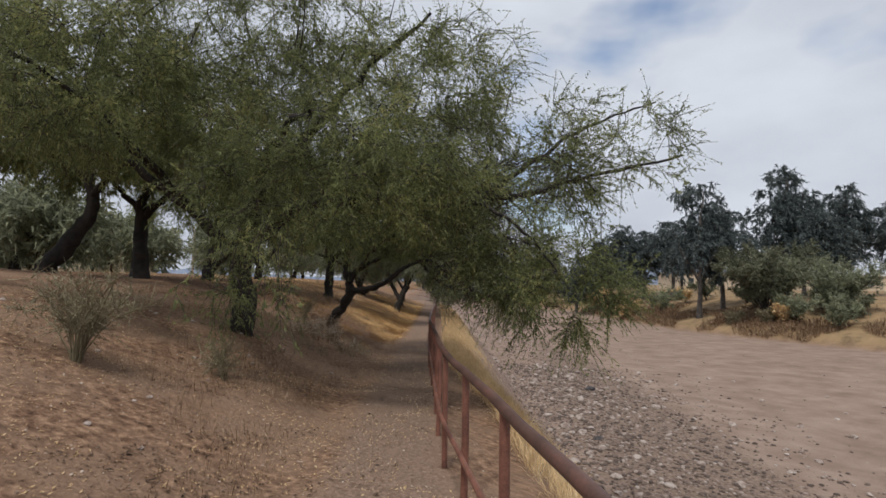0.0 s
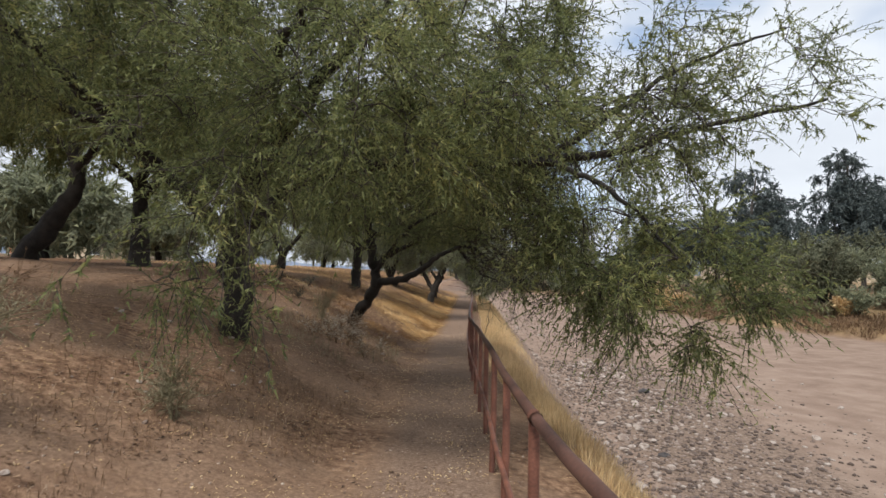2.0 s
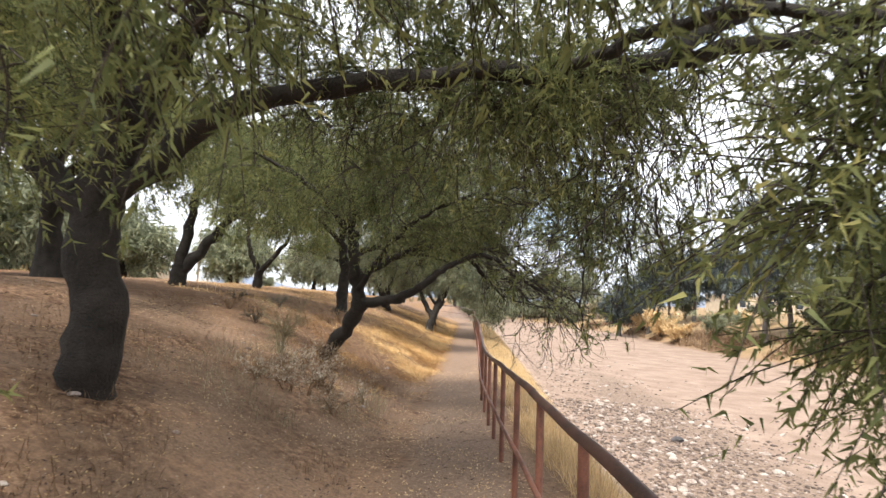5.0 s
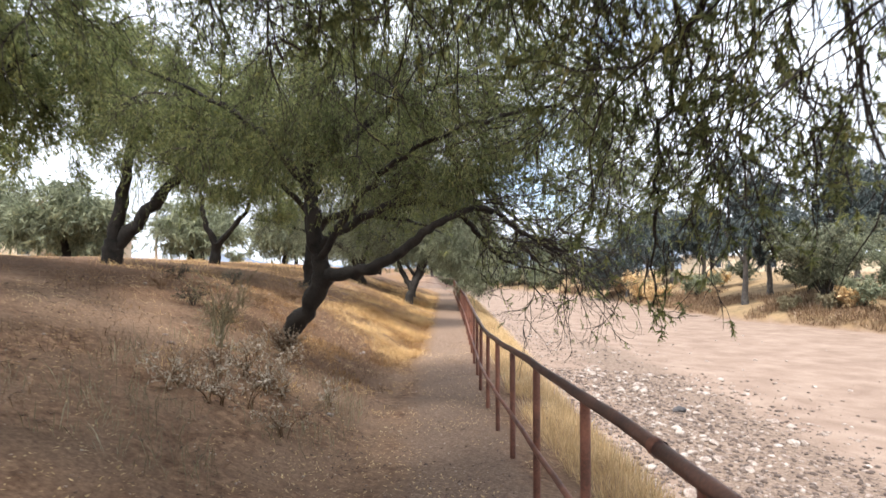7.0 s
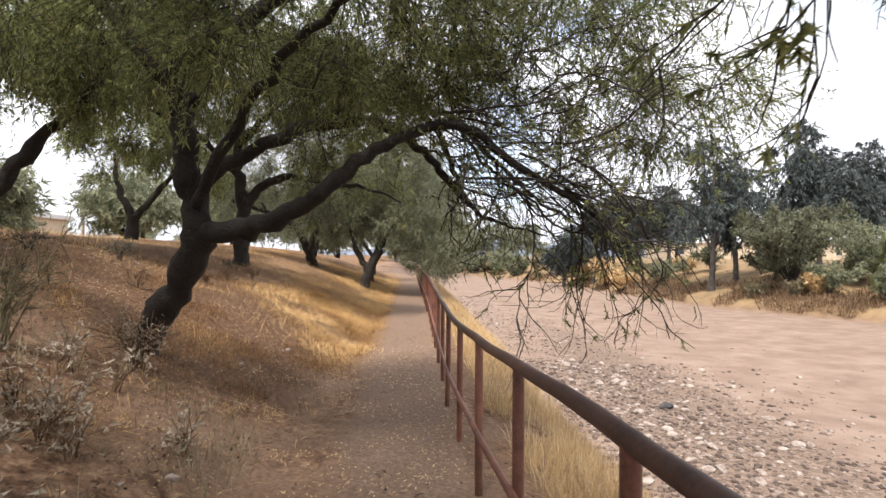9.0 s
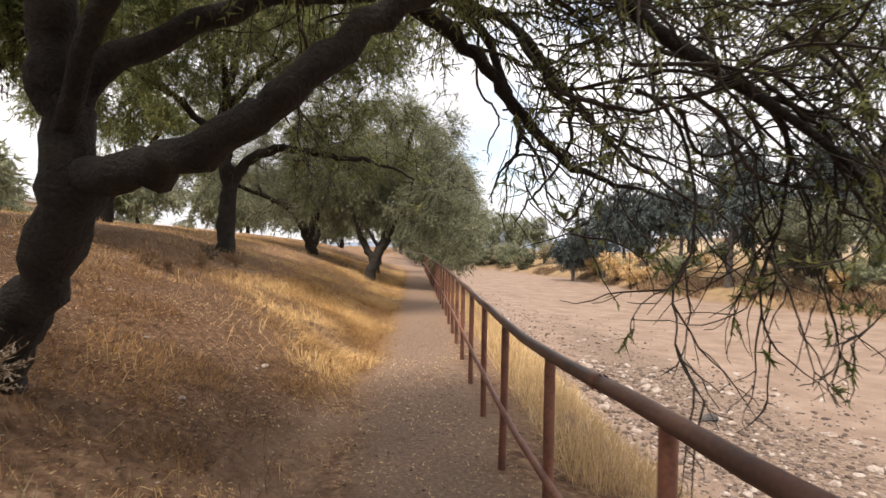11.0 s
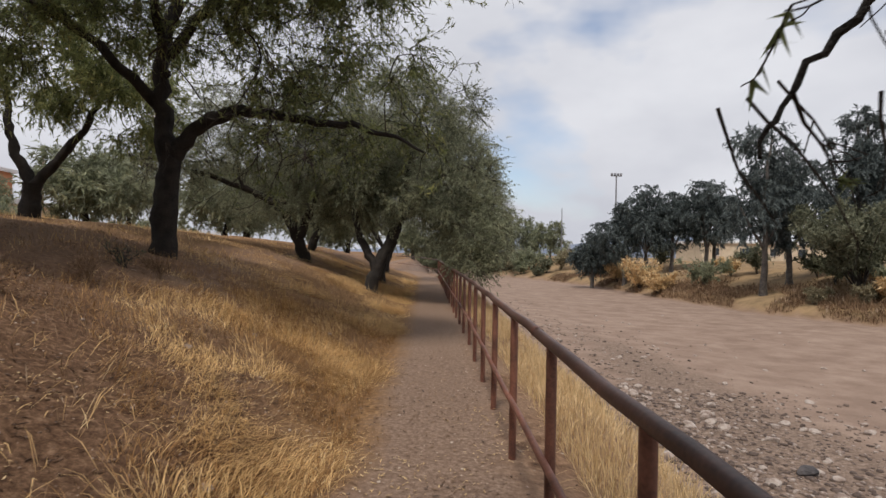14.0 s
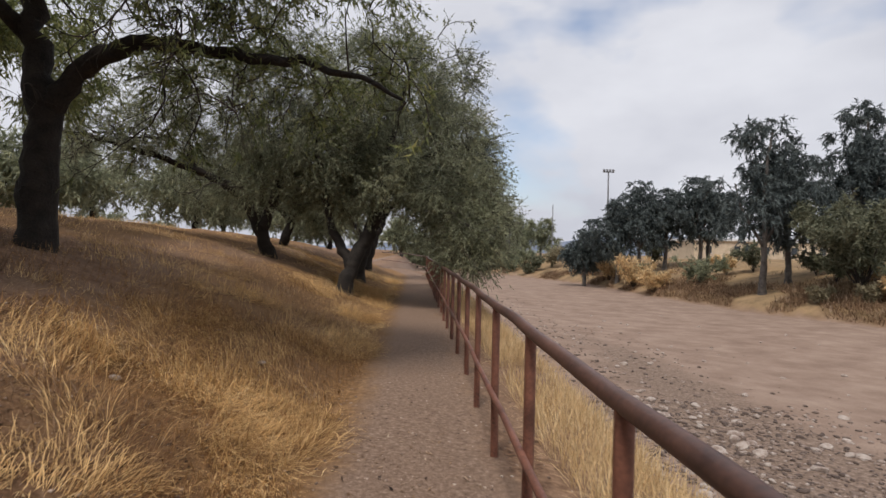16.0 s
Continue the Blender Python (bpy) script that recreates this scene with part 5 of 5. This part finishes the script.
s = ramp_at(y, [(-4, 1.0), (6, 0.9), (12, 0.5), (50, 0.35)]) + np.abs(rg.normal(0, 0.8, n))
x = ramp_at(y, FENCE_X) + s
keep = patchy(x, y, 8) > -1.9
x, y = x[keep], y[keep]
m = len(x)
blades("dry_grass", "tall golden grass on the bank outside the railing", x, y, rg.uniform(0.15, 0.45, m), np.clip(rg.normal(0.5, 0.3, m), 0.03, 1.3), rg.uniform(0.003, 0.007, m), PALESTRAW, rg)
n = 60000
y = rg.uniform(-4, 34, n)
x = ramp_at(y, FENCE_X) - 1.6 - np.abs(rg.normal(0, 3.2, n))
keep = (patchy(x, y, 12) > 0.2) & ((y < 13.5) | (y > 21) | (rg.random(n) < 0.3))
x, y = x[keep], y[keep]
m = len(x)
blades("withered_weeds", "short brown withered weeds on the slope", x, y, rg.uniform(0.05, 0.2, m), np.clip(rg.normal(0.7, 0.5, m), 0.05, 1.5), rg.uniform(0.003, 0.008, m), DRYWEED, rg, category="weeds")
n = 50000
y = rg.uniform(-3, 28, n)
x = ramp_at(y, FENCE_X) + rg.uniform(-8.5, -0.1, n)
keep = (patchy(x, y, 15) > -0.4) & ((rg.random(n) < 0.35) | (x < ramp_at(y, FENCE_X) - 1.5))
x, y = x[keep], y[keep]
m = len(x)
blades("leaf_litter", "dry leaf and twig litter on the ground", x, y, rg.uniform(0.02, 0.07, m), rg.uniform(1.25, 1.55, m), rg.uniform(0.006, 0.016, m), DRYWEED, rg, sink=-0.004, category="leaf litter")
n = 2600
y = rg.uniform(10.3, 15.0, n)
x = rg.uniform(-4.2, -1.75, n)
keep = patchy(x * 1.6, y * 1.6, 51) > 0.1
x, y = x[keep], y[keep]
m = len(x)
blades("dead_weeds", "pale wispy dead weeds on the slope", x, y, rg.uniform(0.1, 0.38, m), np.clip(rg.normal(0.4, 0.25, m), 0.02, 1.2), rg.uniform(0.003, 0.006, m), GREYWEED, rg, category="weeds")
n = 26000
y = rg.uniform(-3, 22, n)
x = ramp_at(y, FENCE_X) + rg.uniform(-7, 0.2, n)
keep = patchy(x * 1.7, y * 1.7, 44) > -0.5
x, y = x[keep], y[keep]
m = len(x)
blades("pod_litter", "pale dry pods and leaves scattered on the soil", x, y, rg.uniform(0.015, 0.05, m), rg.uniform(1.3, 1.56, m), rg.uniform(0.006, 0.014, m), PALESTRAW, rg, sink=-0.006, category="leaf litter")
n = 24000
y = -3 + 26 * rg.uniform(0, 1, n) ** 1.3
x = ramp_at(y, FENCE_X) + rg.uniform(-7, -0.1, n)
keep = (patchy(x * 1.3, y * 1.3, 71) + 0.8 * patchy(x * 3.1, y * 3.1, 72) > 0.4) & ((x < ramp_at(y, FENCE_X) - 1.5) | (rg.random(n) < 0.3))
x, y = x[keep], y[keep]
m = len(x)
blades("dark_litter", "dark brown rotting leaves and bark bits on the soil", x, y, rg.uniform(0.025, 0.09, m), rg.uniform(1.2, 1.55, m), rg.uniform(0.008, 0.02, m), DARKLITTER, rg, sink=-0.006, category="leaf litter")
n = 40000
y = rg.uniform(50, 150, n)
x = ramp_at(y, FAR_BANK) + np.abs(rg.normal(2.0, 5, n))
keep = patchy(x * 0.25, y * 0.25, 21) > -0.3
x, y = x[keep], y[keep]
m = len(x)
blades("bank_grass", "tawny tussock grass on the far bank", x, y, rg.uniform(0.4, 1.0, m), np.clip(rg.normal(0.5, 0.3, m), 0.03, 1.3), rg.uniform(0.03, 0.08, m), DRYWEED, rg)
n = 60000
y = rg.uniform(15.5, 27, n)
x = ramp_at(y, FENCE_X) - 1.28 - np.abs(rg.normal(0, 2.4, n))
keep = patchy(x * 1.2, y * 1.2, 81) + 0.9 * patchy(x * 2.9, y * 2.9, 82) > 0.5 - 0.25 * (y - 18)
x, y = x[keep], y[keep]
m = len(x)
blades("tawny_grass", "thin tawny dead grass over brown soil", x, y, rg.uniform(0.06, 0.24, m), np.clip(rg.normal(0.95, 0.35, m), 0.05, 1.5), rg.uniform(0.003, 0.006, m), TAWNY, rg, swirl=0.5)
n = 24000
y = rg.uniform(20, 45, n)
x = ramp_at(y, FENCE_X) - rg.uniform(4, 14, n)
keep = patchy(x, y, 31) + patchy(x * 2.1, y * 2.1, 32) > 0.6
x, y = x[keep], y[keep]
n = len(x)
blades("slope_grass", "thin tawny grass over the upper slope", x, y, rg.uniform(0.08, 0.28, n), np.clip(rg.normal(0.8, 0.3, n), 0.03, 1.4), rg.uniform(0.004, 0.009, n), STRAW, rg)
